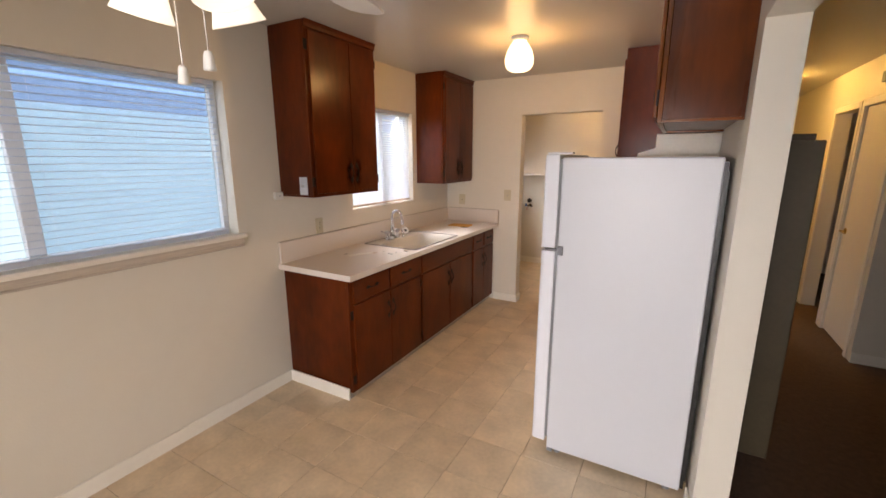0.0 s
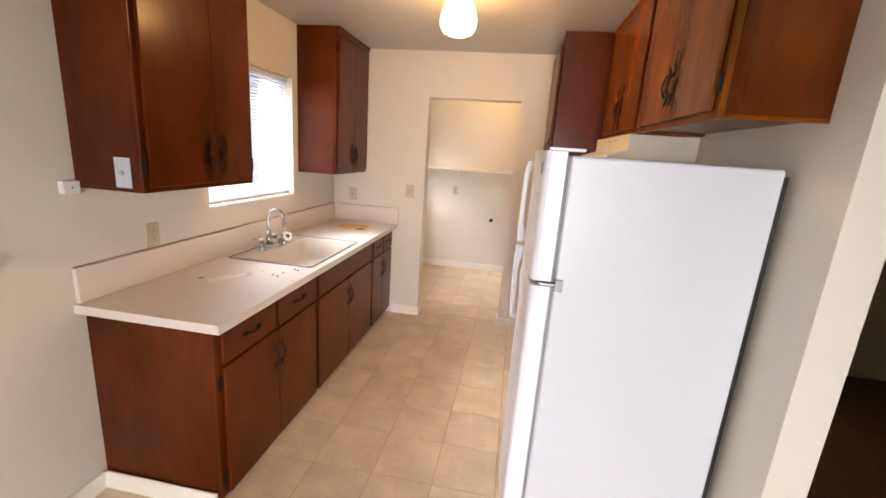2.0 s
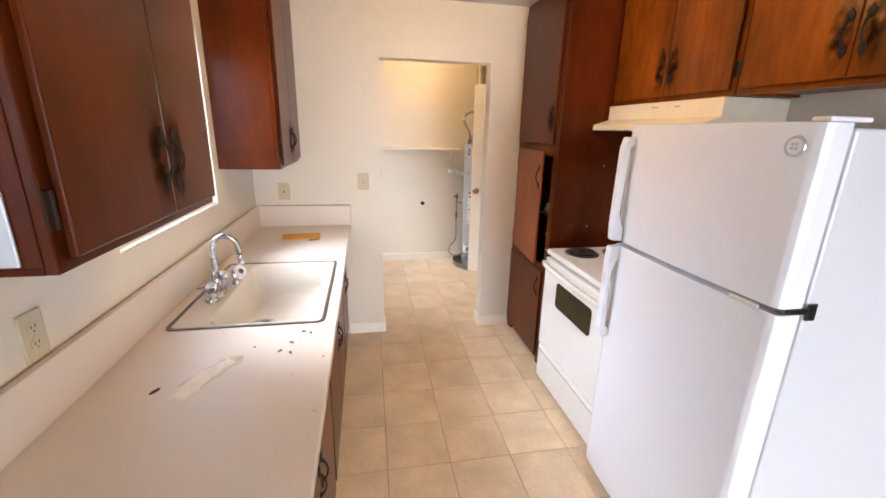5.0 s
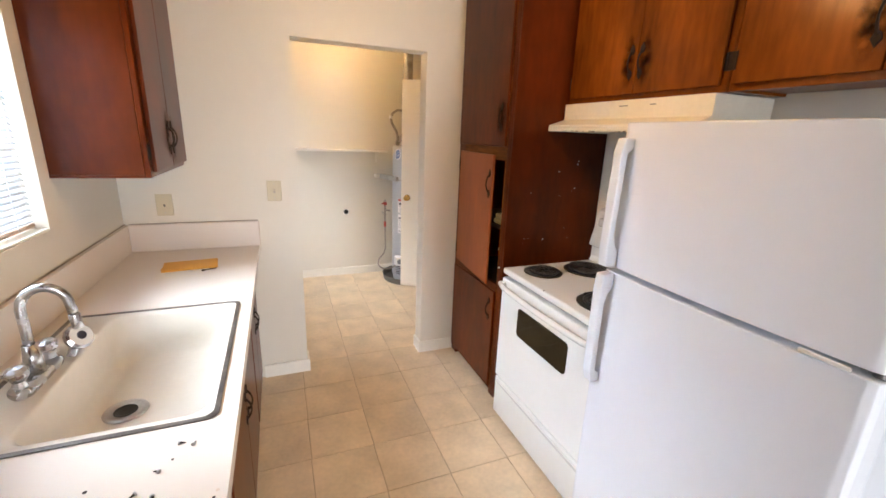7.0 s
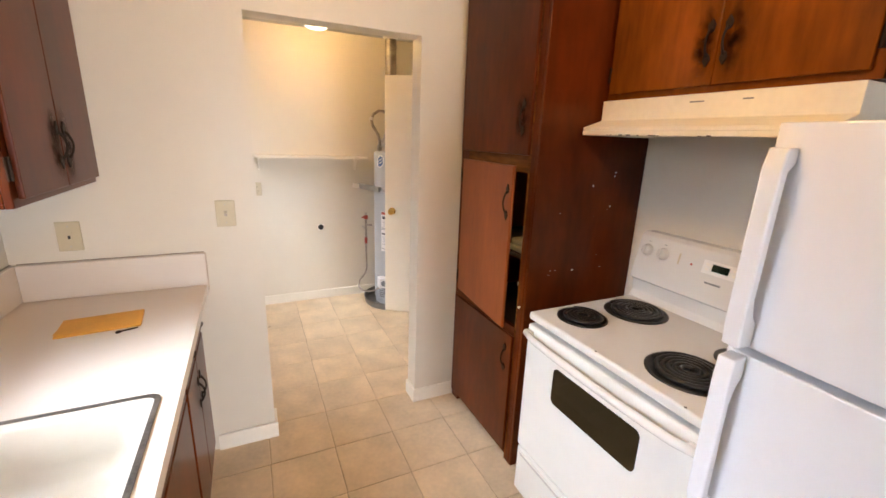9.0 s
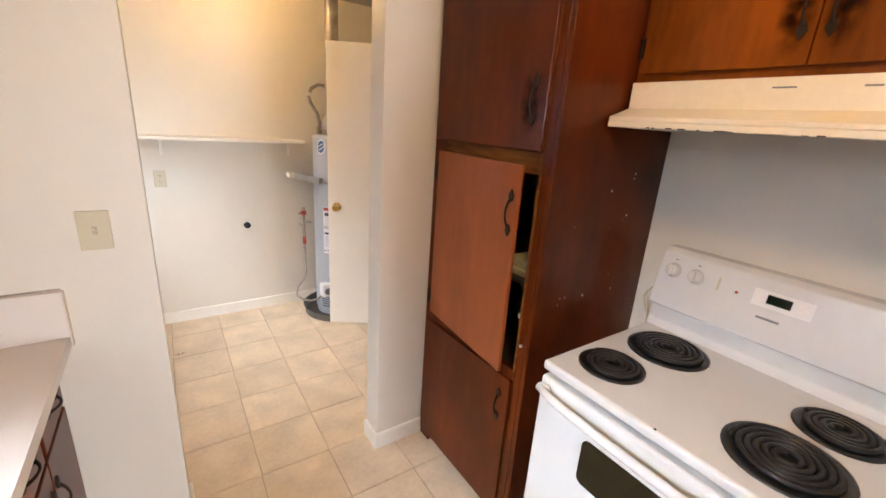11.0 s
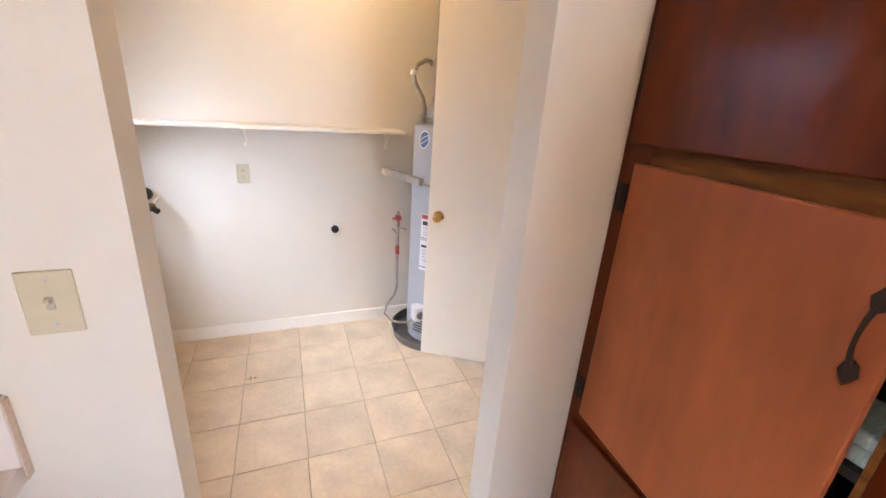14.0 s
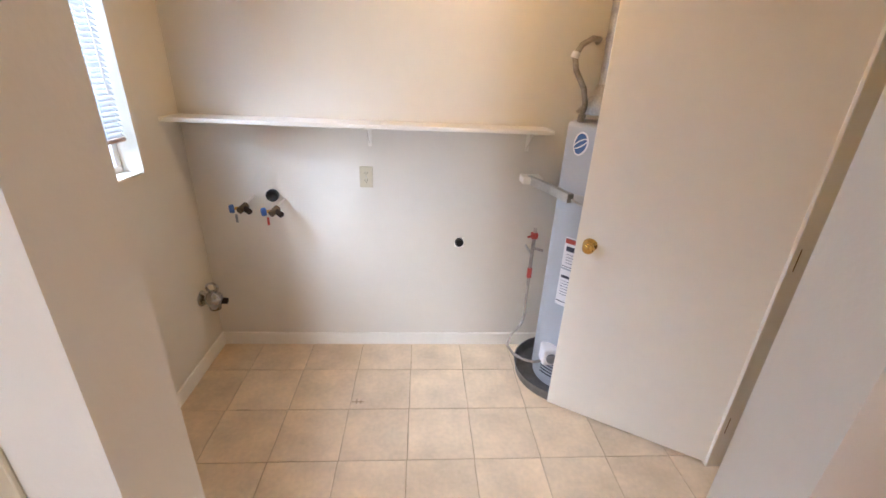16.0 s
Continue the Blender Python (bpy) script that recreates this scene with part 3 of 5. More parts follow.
# ---------------------------------------------------------------- base cabinets under the sink
BX, BZ0, BZ1 = -1.432, 0.05, 0.852
UNITS = [(2.345, 3.205, "drawers"), (3.205, 4.195, "false"), (4.195, 4.755, "drawers")]
for i, (y0, y1, top) in enumerate(UNITS):
    text = ["dark-stained wooden base cabinet with two drawers and two doors", "dark-stained wooden sink cabinet with a blank panel over two doors", "narrow dark-stained wooden base cabinet beside the laundry opening"][i]
    c = thing("base_cabinet", ((WX + BX) / 2, (y0 + y1) / 2, 0), text, "cabinet", group="kitchen base cabinets")
    z1 = BZ1 if top != "false" else 0.70
    part("body", box(WX + 0.004, BX - 0.02, y0 + 0.0005, y1 - 0.0005, BZ0, z1, 0.001), M_WOOD, c)
    part("face_frame", box(BX - 0.0195, BX, y0 + 0.0005, y1 - 0.0005, BZ0, BZ1 - 0.001, 0.001), M_WOOD, c)
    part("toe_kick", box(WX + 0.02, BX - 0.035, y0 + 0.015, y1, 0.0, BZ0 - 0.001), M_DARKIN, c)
    ym = (y0 + y1) / 2
    lo = y0 + (0.035 if i == 0 else 0.018)
    hi = y1 - 0.018
    if top == "drawers":
        for a, b in ((lo, ym - 0.012), (ym + 0.012, hi)):
            d = panel(c, "drawer", BX, 1, a, b, 0.682, 0.832, M_WOODH)
            handle(d, (BX + 0.018, (a + b) / 2, 0.757), 1, 0.095, "y")
    else:
        panel(c, "false_panel", BX, 1, lo, hi, 0.682, 0.832, M_WOODH)
    for k, (a, b) in enumerate(((lo, ym - 0.003), (ym + 0.003, hi))):
        d = panel(c, "door", BX, 1, a, b, 0.062, 0.668, M_WOOD)
        handle(d, (BX + 0.018, b - 0.026 if k == 0 else a + 0.026, 0.53), 1)
        for hz in (0.14, 0.60):
            hinge(d, BX + 0.001, a - 0.008 if k == 0 else b + 0.008, hz, 1)
alone("floor_strip", box(BX - 0.034, BX - 0.022, 2.335, 4.74, 0.0, 0.045, 0.002), M_STEEL, "grey metal edge strip along the cabinet toe kick", "trim strip", kind="structure")

# ---------------------------------------------------------------- counter
CTX, CTY, CT = -1.371, 2.305, 0.892
SINK = (-1.953, -1.412, 3.125, 3.873)   # x0, x1, y0, y1 of the rim
ct = thing("countertop", ((WX + CTX) / 2, 3.53, CT - 0.04), "white laminate countertop with backsplash, stained and worn", "countertop")
hole = (SINK[0] + 0.02, SINK[1] - 0.02, SINK[2] + 0.02, SINK[3] - 0.02)
slab = bmesh.new()
for a in ((WX + 0.002, CTX, CTY, hole[2]), (WX + 0.002, CTX, hole[3], YF - 0.002), (WX + 0.002, hole[0], hole[2], hole[3]), (hole[1], CTX, hole[2], hole[3])):
    box(*a, CT - 0.038, CT, bm=slab)
bmesh.ops.remove_doubles(slab, verts=slab.verts, dist=1e-5)
inner = [f for f in slab.faces if sum(1 for g in slab.faces if (g.calc_center_median() - f.calc_center_median()).length < 1e-4) > 1]
bmesh.ops.delete(slab, geom=inner, context="FACES")
part("slab", slab, M_LAM, ct)
part("backsplash", box(WX + 0.001, WX + 0.022, CTY + 0.012, YF - 0.002, CT + 0.0005, 1.040, 0.003, 2), M_LAM, ct)
part("end_splash", box(WX + 0.0225, CTX + 0.006, YF - 0.022, YF - 0.001, CT + 0.0005, 1.040, 0.003, 2), M_LAM, ct)
part("edge_band", box(CTX + 0.0062, CTX + 0.0085, YF - 0.0215, YF - 0.0015, CT - 0.030, 1.038, 0.0006), M_TAN, ct, "grey-tan exposed laminate edge")
part("edge_bead", box(WX + 0.023, CTX + 0.002, YF - 0.007, YF - 0.001, 1.0402, 1.0445, 0.0015), M_CAULKSHADE, ct, "dirty grey caulk bead")
part("edge_bead", box(WX + 0.0015, WX + 0.008, CTY + 0.012, YF - 0.004, 1.0402, 1.0445, 0.0015), M_CAULKSHADE, ct, "dirty grey caulk bead")

# ---------------------------------------------------------------- sink and faucet
sk = thing("kitchen_sink", ((SINK[0] + SINK[1]) / 2, 3.48, CT), "white enamelled drop-in sink with a worn metal rim", "sink")


def rounded(x0, x1, y0, y1, r, n=5):
    pts = []
    for cx, cy, a0 in ((x1 - r, y1 - r, 0), (x0 + r, y1 - r, 90), (x0 + r, y0 + r, 180), (x1 - r, y0 + r, 270)):
        for k in range(n + 1):
            a = radians(a0 + 90 * k / n)
            pts.append((cx + r * math.cos(a), cy + r * math.sin(a)))
    return pts


def loops(rings, cap=True):
    """Skin over rings of equal length, closing the last."""
    own = bmesh.new()
    vs = [[own.verts.new(p) for p in ring] for ring in rings]
    n = len(vs[0])
    for a, b in zip(vs, vs[1:]):
        for k in range(n):
            own.faces.new((a[k], a[(k + 1) % n], b[(k + 1) % n], b[k]))
    if cap:
        own.faces.new(vs[-1])
    bmesh.ops.recalc_face_normals(own, faces=own.faces)
    return own


def ring(o, r, z):
    return [(x, y, z) for x, y in rounded(*o, r)]


s0, s1, s2, s3 = SINK
rim = loops([ring((s0, s1, s2, s3), 0.03, CT + 0.001), ring((s0, s1, s2, s3), 0.03, CT + 0.004), ring((s0 + 0.013, s1 - 0.013, s2 + 0.013, s3 - 0.013), 0.025, CT + 0.004), ring((s0 + 0.013, s1 - 0.013, s2 + 0.013, s3 - 0.013), 0.025, CT + 0.0015)], cap=False)
part("rim", rim, mat("sink_rim", (0.16, 0.145, 0.13), 0.4, metal=0.7, var=0.4, scale=18), sk, "worn grey metal rim")
bx0, bx1, by0, by1 = s0 + 0.130, s1 - 0.035, s2 + 0.04, s3 - 0.04
bowl = loops([ring((s0 + 0.013, s1 - 0.013, s2 + 0.013, s3 - 0.013), 0.025, CT + 0.002),
              ring((bx0 - 0.008, bx1 + 0.008, by0 - 0.008, by1 + 0.008), 0.05, CT + 0.001),
              ring((bx0, bx1, by0, by1), 0.055, CT - 0.008),
              ring((bx0 + 0.012, bx1 - 0.012, by0 + 0.012, by1 - 0.012), 0.06, CT - 0.10),
              ring((bx0 + 0.022, bx1 - 0.022, by0 + 0.022, by1 - 0.022), 0.07, CT - 0.145),
              ring((bx0 + 0.05, bx1 - 0.05, by0 + 0.05, by1 - 0.05), 0.06, CT - 0.160),
              ring((bx0 + 0.15, bx1 - 0.15, by0 + 0.25, by1 - 0.25), 0.02, CT - 0.166)])
part("bowl", bowl, M_SINK, sk, smooth=True)
DR = (-1.712, 3.480, CT - 0.163)
dr = part("drain", lathe([(0.0, 0.0), (0.026, 0.0), (0.030, 0.003), (0.044, 0.006), (0.057, 0.005), (0.058, 0.001)], DR, 24), M_STEEL, sk, "steel strainer drain", smooth=True)
part("strainer", lathe([(0.0, 0.0018), (0.022, 0.0026), (0.030, 0.0040), (0.031, 0.0005)], (DR[0], DR[1], DR[2] + 0.001), 18), M_BLACK, dr)

fc = thing("faucet", (-1.872, 3.44, CT + 0.002), "chrome two-handle kitchen faucet with a gooseneck spout", "faucet")
fx, fy, fz = -1.872, 3.44, CT + 0.002
bm = prism([(fx - 0.026 + 0.0, fy - 0.085), (fx + 0.0, fy - 0.105), (fx + 0.026, fy - 0.085), (fx + 0.028, fy + 0.085), (fx + 0.0, fy + 0.105), (fx - 0.026, fy + 0.085)], fz, fz + 0.028, "z", bevel=0.009)
part("base_plate", bm, M_CHROME, fc, smooth=True)
part("post", cyl((fx, fy, fz + 0.024), (fx, fy, fz + 0.105), 0.024, 0.016, 18), M_CHROME, fc, smooth=True)
pts = [(fx, fy, fz + 0.08), (fx, fy, fz + 0.15)]
for k in range(11):
    a = math.pi * k / 10
    pts.append((fx + 0.046 - 0.046 * math.cos(a), fy + 0.02 * k / 10, fz + 0.205 + 0.05 * math.sin(a)))
pts.append((fx + 0.096, fy + 0.021, fz + 0.165))
sp = part("spout", tube(pts, 0.0115, 14), M_CHROME, fc, smooth=True)
part("aerator", cyl((fx + 0.096, fy + 0.021, fz + 0.172), (fx + 0.099, fy + 0.022, fz + 0.130), 0.0135, 0.0125, 16, bevel=0.002), M_CHROME, sp, smooth=True)
for dy in (-0.075, 0.075):
    k = part("handle", lathe([(0.0, 0.062), (0.016, 0.060), (0.024, 0.052), (0.023, 0.036), (0.013, 0.022), (0.017, 0.0), (0.0, 0.0)], (fx, fy + dy, fz + 0.022), 10), M_CHROME, fc, smooth=False)
    if dy < 0:
        part("lever", tube([(fx, fy + dy, fz + 0.07), (fx - 0.02, fy + dy - 0.03, fz + 0.075), (fx - 0.03, fy + dy - 0.05, fz + 0.08)], 0.005, 8), M_CHROME, k)
# clear knob lying at the faucet's end, a dark-centred dial
kb = thing("spray_dial", (fx + 0.05, fy + 0.135, CT + 0.0025), "round chrome dial with a dark centre beside the faucet", "faucet dial")
part("dial", lathe([(0.0, 0.018), (0.030, 0.018), (0.038, 0.012), (0.038, 0.002), (0.030, 0.0), (0.0, 0.0)], (fx + 0.045, fy + 0.135, fz + 0.052), 14, axis=(0.75, -0.45, 0.5)), M_CHROME, kb)
part("ring", lathe([(0.0, 0.0), (0.031, 0.0), (0.031, 0.0015), (0.0, 0.0015)], (fx + 0.045 + 0.0142, fy + 0.135 - 0.0085, fz + 0.052 + 0.0095), 14, axis=(0.75, -0.45, 0.5)), M_WHITEP, kb)
part("cap", lathe([(0.0, 0.0), (0.013, 0.0), (0.012, 0.003), (0.0, 0.004)], (fx + 0.045 + 0.0155, fy + 0.135 - 0.0093, fz + 0.052 + 0.0104), 12, axis=(0.75, -0.45, 0.5)), M_INKGAP, kb)
part("stem", cyl((fx + 0.03, fy + 0.12, CT + 0.003), (fx + 0.045, fy + 0.135, fz + 0.054), 0.013, 0.012, 12), M_CHROME, kb)


# ---------------------------------------------------------------- upper cabinets
def upper(x_wall, x_face, out, y0, y1, z0, z1, doors, label, wood=None):
    wood, across = wood or M_WOOD, wood or M_WOODH
    c = thing("wall_cabinet", ((x_wall + x_face) / 2, (y0 + y1) / 2, z0), label, "cabinet", group="kitchen wall cabinets")
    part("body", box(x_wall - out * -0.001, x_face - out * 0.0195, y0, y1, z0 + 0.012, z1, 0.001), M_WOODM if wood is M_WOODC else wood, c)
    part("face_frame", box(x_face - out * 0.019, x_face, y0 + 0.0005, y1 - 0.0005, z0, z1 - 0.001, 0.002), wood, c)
    part("side_lip", box(x_wall - out * -0.001, x_face - out * 0.0195, y0, y0 + 0.018, z0 + 0.0005, z0 + 0.0115), wood, c)
    part("side_lip", box(x_wall - out * -0.001, x_face - out * 0.0195, y1 - 0.018, y1, z0 + 0.0005, z0 + 0.0115), wood, c)
    for k, (a, b) in enumerate(doors):
        d = panel(c, "door", x_face, out, a, b, z0 + 0.022, z1 - 0.055, wood)
        first = k % 2 == 0
        hy0 = b - 0.026 if first else a + 0.026
        handle(d, (x_face + out * 0.018, hy0, z0 + 0.15), out)
        lo_y, hi_y = max(a + 0.002, hy0 - 0.062), min(b - 0.002, hy0 + 0.062)
        part("grime", box(x_face + out * 0.0181, x_face + out * 0.0186, lo_y, hi_y, z0 + 0.03, z0 + 0.27), M_GRIME, d, "dark hand grime round the pull")
        for hz in (z0 + 0.10, z1 - 0.14):
            hinge(d, x_face + out * 0.001, a - 0.010 if first else b + 0.010, hz, out)
    bm = prism([(x_face, z1 - 0.045), (x_face + out * 0.010, z1 - 0.042), (x_face + out * 0.012, z1 - 0.02), (x_face + out * 0.022, z1 - 0.001), (x_face, z1 - 0.001)], y0, y1)
    part("crown", bm, across, c)
    return c


upper(WX, -1.712, 1, 2.378, 3.052, 1.357, CZ - 0.002, [(2.40, 2.7585), (2.7615, 3.03)], "dark-stained wooden wall cabinet with two doors by the window")
upper(WX, -1.705, 1, 4.095, 4.756, 1.357, CZ - 0.002, [(4.115, 4.4215), (4.4245, 4.735)], "dark-stained wooden wall cabinet with two doors beside the sink window")
upper(RX, 0.235, -1, 2.40, 3.218, 1.745, CZ - 0.002, [(2.43, 2.8075), (2.8105, 3.195)], "stained wooden wall cabinet above the refrigerator, lamplight tinted into its colour", M_WOODC)
upper(RX, 0.235, -1, 3.220, 4.082, 1.745, CZ - 0.002, [(3.245, 3.6335), (3.6365, 4.06)], "stained wooden wall cabinet above the range hood, lamplight tinted into its colour", M_WOODC)

# ---------------------------------------------------------------- tall pantry cabinet
TX, TY0, TY1 = -0.09, 4.085, 4.757
pc = thing("pantry_cabinet", (0.22, 4.42, 0), "tall dark-stained wooden pantry cabinet with its middle door ajar", "cabinet")
part("side_panel", box(TX, RX - 0.001, TY0, TY0 + 0.02, 0.0, CZ - 0.003, 0.002), M_WOOD, pc)
part("side_panel", box(TX, RX - 0.001, TY1 - 0.018, TY1, 0.0, CZ - 0.003, 0.001), M_WOOD, pc)
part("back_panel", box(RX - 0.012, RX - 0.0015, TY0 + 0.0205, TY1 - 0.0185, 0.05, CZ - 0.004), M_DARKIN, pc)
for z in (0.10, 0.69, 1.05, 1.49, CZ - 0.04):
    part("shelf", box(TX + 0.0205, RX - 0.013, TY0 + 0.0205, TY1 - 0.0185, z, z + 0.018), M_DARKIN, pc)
for y0, y1, m in ((TY0 + 0.0505, TY0 + 0.062, M_WORN), (TY0 + 0.0205, TY0 + 0.050, M_WOOD), (TY1 - 0.085, TY1 - 0.0185, M_WOOD)):
    part("stile", box(TX, TX + 0.02, y0, y1, 0.0, CZ - 0.004, 0.001), m, pc)
for z0, z1, m in ((0.03, 0.085, M_WOODH), (0.665, 0.725, M_WOODH), (1.440, 1.525, M_WORN), (CZ - 0.08, CZ - 0.005, M_WOODH)):
    part("rail", box(TX, TX + 0.02, TY0 + 0.0625, TY1 - 0.0855, z0, z1, 0.001), m, pc)
up = part("door", box(TX - 0.018, TX - 0.003, TY0 + 0.052, TY1 - 0.03, 1.513, CZ - 0.07, 0.004, 2), M_WOOD, pc)
handle(up, (TX - 0.018, TY0 + 0.100, 1.665), -1, 0.110)
part("grime", box(TX - 0.0186, TX - 0.0181, TY0 + 0.055, TY0 + 0.165, 1.56, 1.77), M_GRIME, up, "dark hand grime round the pull")
lowd = part("door", box(TX - 0.018, TX - 0.003, TY0 + 0.052, TY1 - 0.03, 0.055, 0.685, 0.004, 2), M_WOOD, pc)
handle(lowd, (TX - 0.018, TY0 + 0.10, 0.56), -1, 0.105)
hy = TY1 - 0.032
swing = Matrix.Translation((TX - 0.003, hy, 0)) @ Matrix.Rotation(radians(-5.2), 4, "Z") @ Matrix.Translation((-TX + 0.003, -hy, 0))
mid = part("door", box(TX - 0.018, TX - 0.003, TY0 + 0.066, hy - 0.030, 0.734, 1.470, 0.004, 2), M_BARE, pc, "faded reddish wooden door standing ajar", turn=swing)
h = handle(mid, (0, 0, 0), -1, 0.115)
h.matrix_local = Matrix.Translation(-ORIGIN[mid]) @ swing @ Matrix.Translation((TX - 0.018, TY0 + 0.098, 1.313)) @ Matrix.Translation(ORIGIN[mid])
for z in (0.80, 1.38):
    hinge(mid, TX - 0.002, TY1 - 0.026, z, -1, 0.07)
for z in (0.15, 0.6):
    hinge(lowd, TX - 0.002, TY1 - 0.026, z, -1, 0.05)
for z in (1.62, 2.25):
    hinge(up, TX - 0.002, TY1 - 0.026, z, -1, 0.05)
part("latch", box(TX - 0.012, TX - 0.001, TY0 + 0.030, TY0 + 0.037, 0.838, 0.847, 0.001), M_WHITEP, pc, "small white magnetic latch")
part("latch", box(TX + 0.002, TX + 0.02, TY0 + 0.0625, TY0 + 0.075, 0.935, 0.950, 0.002), M_IVORY, pc, "small white roller catch")
specks = random.Random(4)
for _ in range(13):
    x, z = TX + 0.05 + specks.random() * 0.42, 0.95 + specks.random() * 0.6
    r = 0.0012 + specks.random() ** 3 * 0.004
    part("paint_chip", box(x - r, x + r * 0.7, TY0 - 0.0006, TY0, z - r * 0.6, z + r), M_LABEL, pc)

cl = thing("dish_cloth", (0.0, 4.20, 1.068), "folded pale green striped cloth on a pantry shelf", "cloth")
part("fold", box(-0.055, 0.10, 4.150, 4.30, 1.0685, 1.098, 0.010, 3), M_CLOTH, cl)
part("fold", box(-0.050, 0.09, 4.155, 4.29, 1.0985, 1.128, 0.010, 3), M_CLOTH, cl)

# ---------------------------------------------------------------- range hood
hd = thing("range_hood", (0.33, 3.63, 1.605), "almond enamelled range hood with a chipped lower lip", "range hood")
HY0, HY1 = 3.235, 4.07
part("canopy", prism([(RX - 0.002, 1.622), (RX - 0.002, 1.742), (0.205, 1.742), (0.205, 1.664), (0.112, 1.634), (0.112, 1.622)], HY0, HY1, bevel=0.002), M_HOOD, hd)
part("lip", box(0.110, 0.122, HY0, HY1, 1.603, 1.6215, 0.002), M_HOOD, hd)
part("lip", box(0.1225, RX - 0.002, HY0, HY0 + 0.012, 1.603, 1.6215, 0.002), M_HOOD, hd)
part("lip", box(0.1225, RX - 0.002, HY1 - 0.012, HY1, 1.603, 1.6215, 0.002), M_HOOD, hd)
part("filter", box(0.2, 0.47, 3.40, 3.90, 1.612, 1.6215), M_GREY, hd, "grey mesh grease filter")
for y, w in ((3.66, 0.05), (3.50, 0.03)):
    part("badge", box(0.2035, 0.205, y - w / 2, y + w / 2, 1.715, 1.719), M_GREY, hd)
chips = random.Random(9)
for _ in range(9):
    y, w = HY0 + 0.25 + chips.random() * 0.5, 0.004 + chips.random() * 0.012
    part("chip", box(0.1093, 0.1101, y - w, y + w, 1.603, 1.6045 + chips.random() * 0.003), M_BURN, hd)

# ---------------------------------------------------------------- refrigerator
FY0, FY1 = 2.468, 3.185
fr = thing("refrigerator", (0.15, (FY0 + FY1) / 2, 0), "white top-freezer refrigerator with two vertical handles", "refrigerator")
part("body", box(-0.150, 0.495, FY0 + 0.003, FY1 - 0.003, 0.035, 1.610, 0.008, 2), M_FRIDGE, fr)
# Black colour stands for the shade in the gap behind the body
part("back_panel", box(0.4955, 0.510, FY0 + 0.01, FY1 - 0.01, 0.05, 1.59), M_BLACK, fr, "rear panel blackened as the shaded gap by the wall")
part("gasket", box(-0.162, -0.1505, FY0 + 0.012, FY1 - 0.012, 0.10, 1.600), M_GREY, fr, "grey door gasket")
part("kick_grille", box(-0.148, -0.12, FY0 + 0.01, FY1 - 0.01, 0.012, 0.0345), M_GREY, fr)


def fridge_door(z0, z1):
    """A door with a softly bowed front and rolled vertical edges."""
    n, pts = 12, []
    for i in range(n + 1):
        s = i / n * 2 - 1
        pts.append((-0.236 - 0.014 * (1 - s * s), (FY0 + FY1) / 2 + s * ((FY1 - FY0) / 2 - 0.022)))
    outline = [(-0.1625, FY0), (-0.215, FY0), (-0.230, FY0 + 0.006)] + pts + [(-0.230, FY1 - 0.006), (-0.215, FY1), (-0.1625, FY1)]
    return prism(outline, z0, z1, "z", bevel=0.0035)


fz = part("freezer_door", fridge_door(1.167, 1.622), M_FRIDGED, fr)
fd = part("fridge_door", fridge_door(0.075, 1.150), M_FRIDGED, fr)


def fridge_handle(door, top, z0, z1):
    """A vertical grip joined to the door at the split and at its far end."""
    y0, y1 = FY1 - 0.052, FY1 - 0.016
    near = z0 if top else z1
    far = z1 if top else z0
    s = 1 if top else -1
    side = [(-0.236, near), (-0.280, near + s * 0.003), (-0.285, near + s * 0.06), (-0.281, far - s * 0.04), (-0.270, far), (-0.236, far),
            (-0.236, far - s * 0.030), (-0.257, far - s * 0.045), (-0.262, near + s * 0.11), (-0.252, near + s * 0.07), (-0.236, near + s * 0.055)]
    bm = prism(side, y0, y1, "y", bevel=0.004)
    return part("handle", bm, M_FRIDGED, door)


fridge_handle(fz, True, 1.170, 1.575)
fridge_handle(fd, False, 0.748, 1.148)
BY, BZ = FY0 + 0.060, 1.566
bd = part("badge", lathe([(0.0, 0.0022), (0.019, 0.0022), (0.0205, 0.0042), (0.0245, 0.0042), (0.026, 0.0), (0.0, 0.0)], (-0.2375, BY, BZ), 32, axis=(-1, 0, 0)), M_STEEL, fz, "round silver maker's badge", smooth=False)
part("badge_disc", lathe([(0.0, 0.001), (0.0188, 0.001), (0.0188, 0.0), (0.0, 0.0)], (-0.2398, BY, BZ), 28, axis=(-1, 0, 0)), M_FRIDGED, bd)
for q in range(4):
    a = radians(45 + 90 * q)
    part("badge_mark", box(-0.2416, -0.2409, BY + 0.007 * math.cos(a) - 0.0035, BY + 0.007 * math.cos(a) + 0.0035, BZ + 0.007 * math.sin(a) - 0.0035, BZ + 0.007 * math.sin(a) + 0.0035), M_STEEL, bd)
part("hinge_cover", box(-0.2485, -0.2405, FY0 + 0.045, FY0 + 0.135, 1.1535, 1.1635, 0.003, 2), M_WHITEP, fr, "pale plate over the door gap")
bm = box(-0.205, -0.125, FY0 - 0.004, FY0 + 0.05, 1.1525, 1.1645, 0.002)
box(-0.150, -0.122, FY0 - 0.006, FY0 + 0.001, 1.134, 1.180, 0.002, bm=bm)
cyl((-0.205, FY0 + 0.018, 1.1525), (-0.205, FY0 + 0.018, 1.1645), 0.011, n=14, bm=bm)
part("middle_hinge", bm, M_HINGE, fr, "chrome middle hinge bracket")
part("top_hinge", box(-0.225, -0.105, FY0 + 0.006, FY0 + 0.05, 1.6225, 1.634, 0.004, 2), M_FRIDGED, fr)
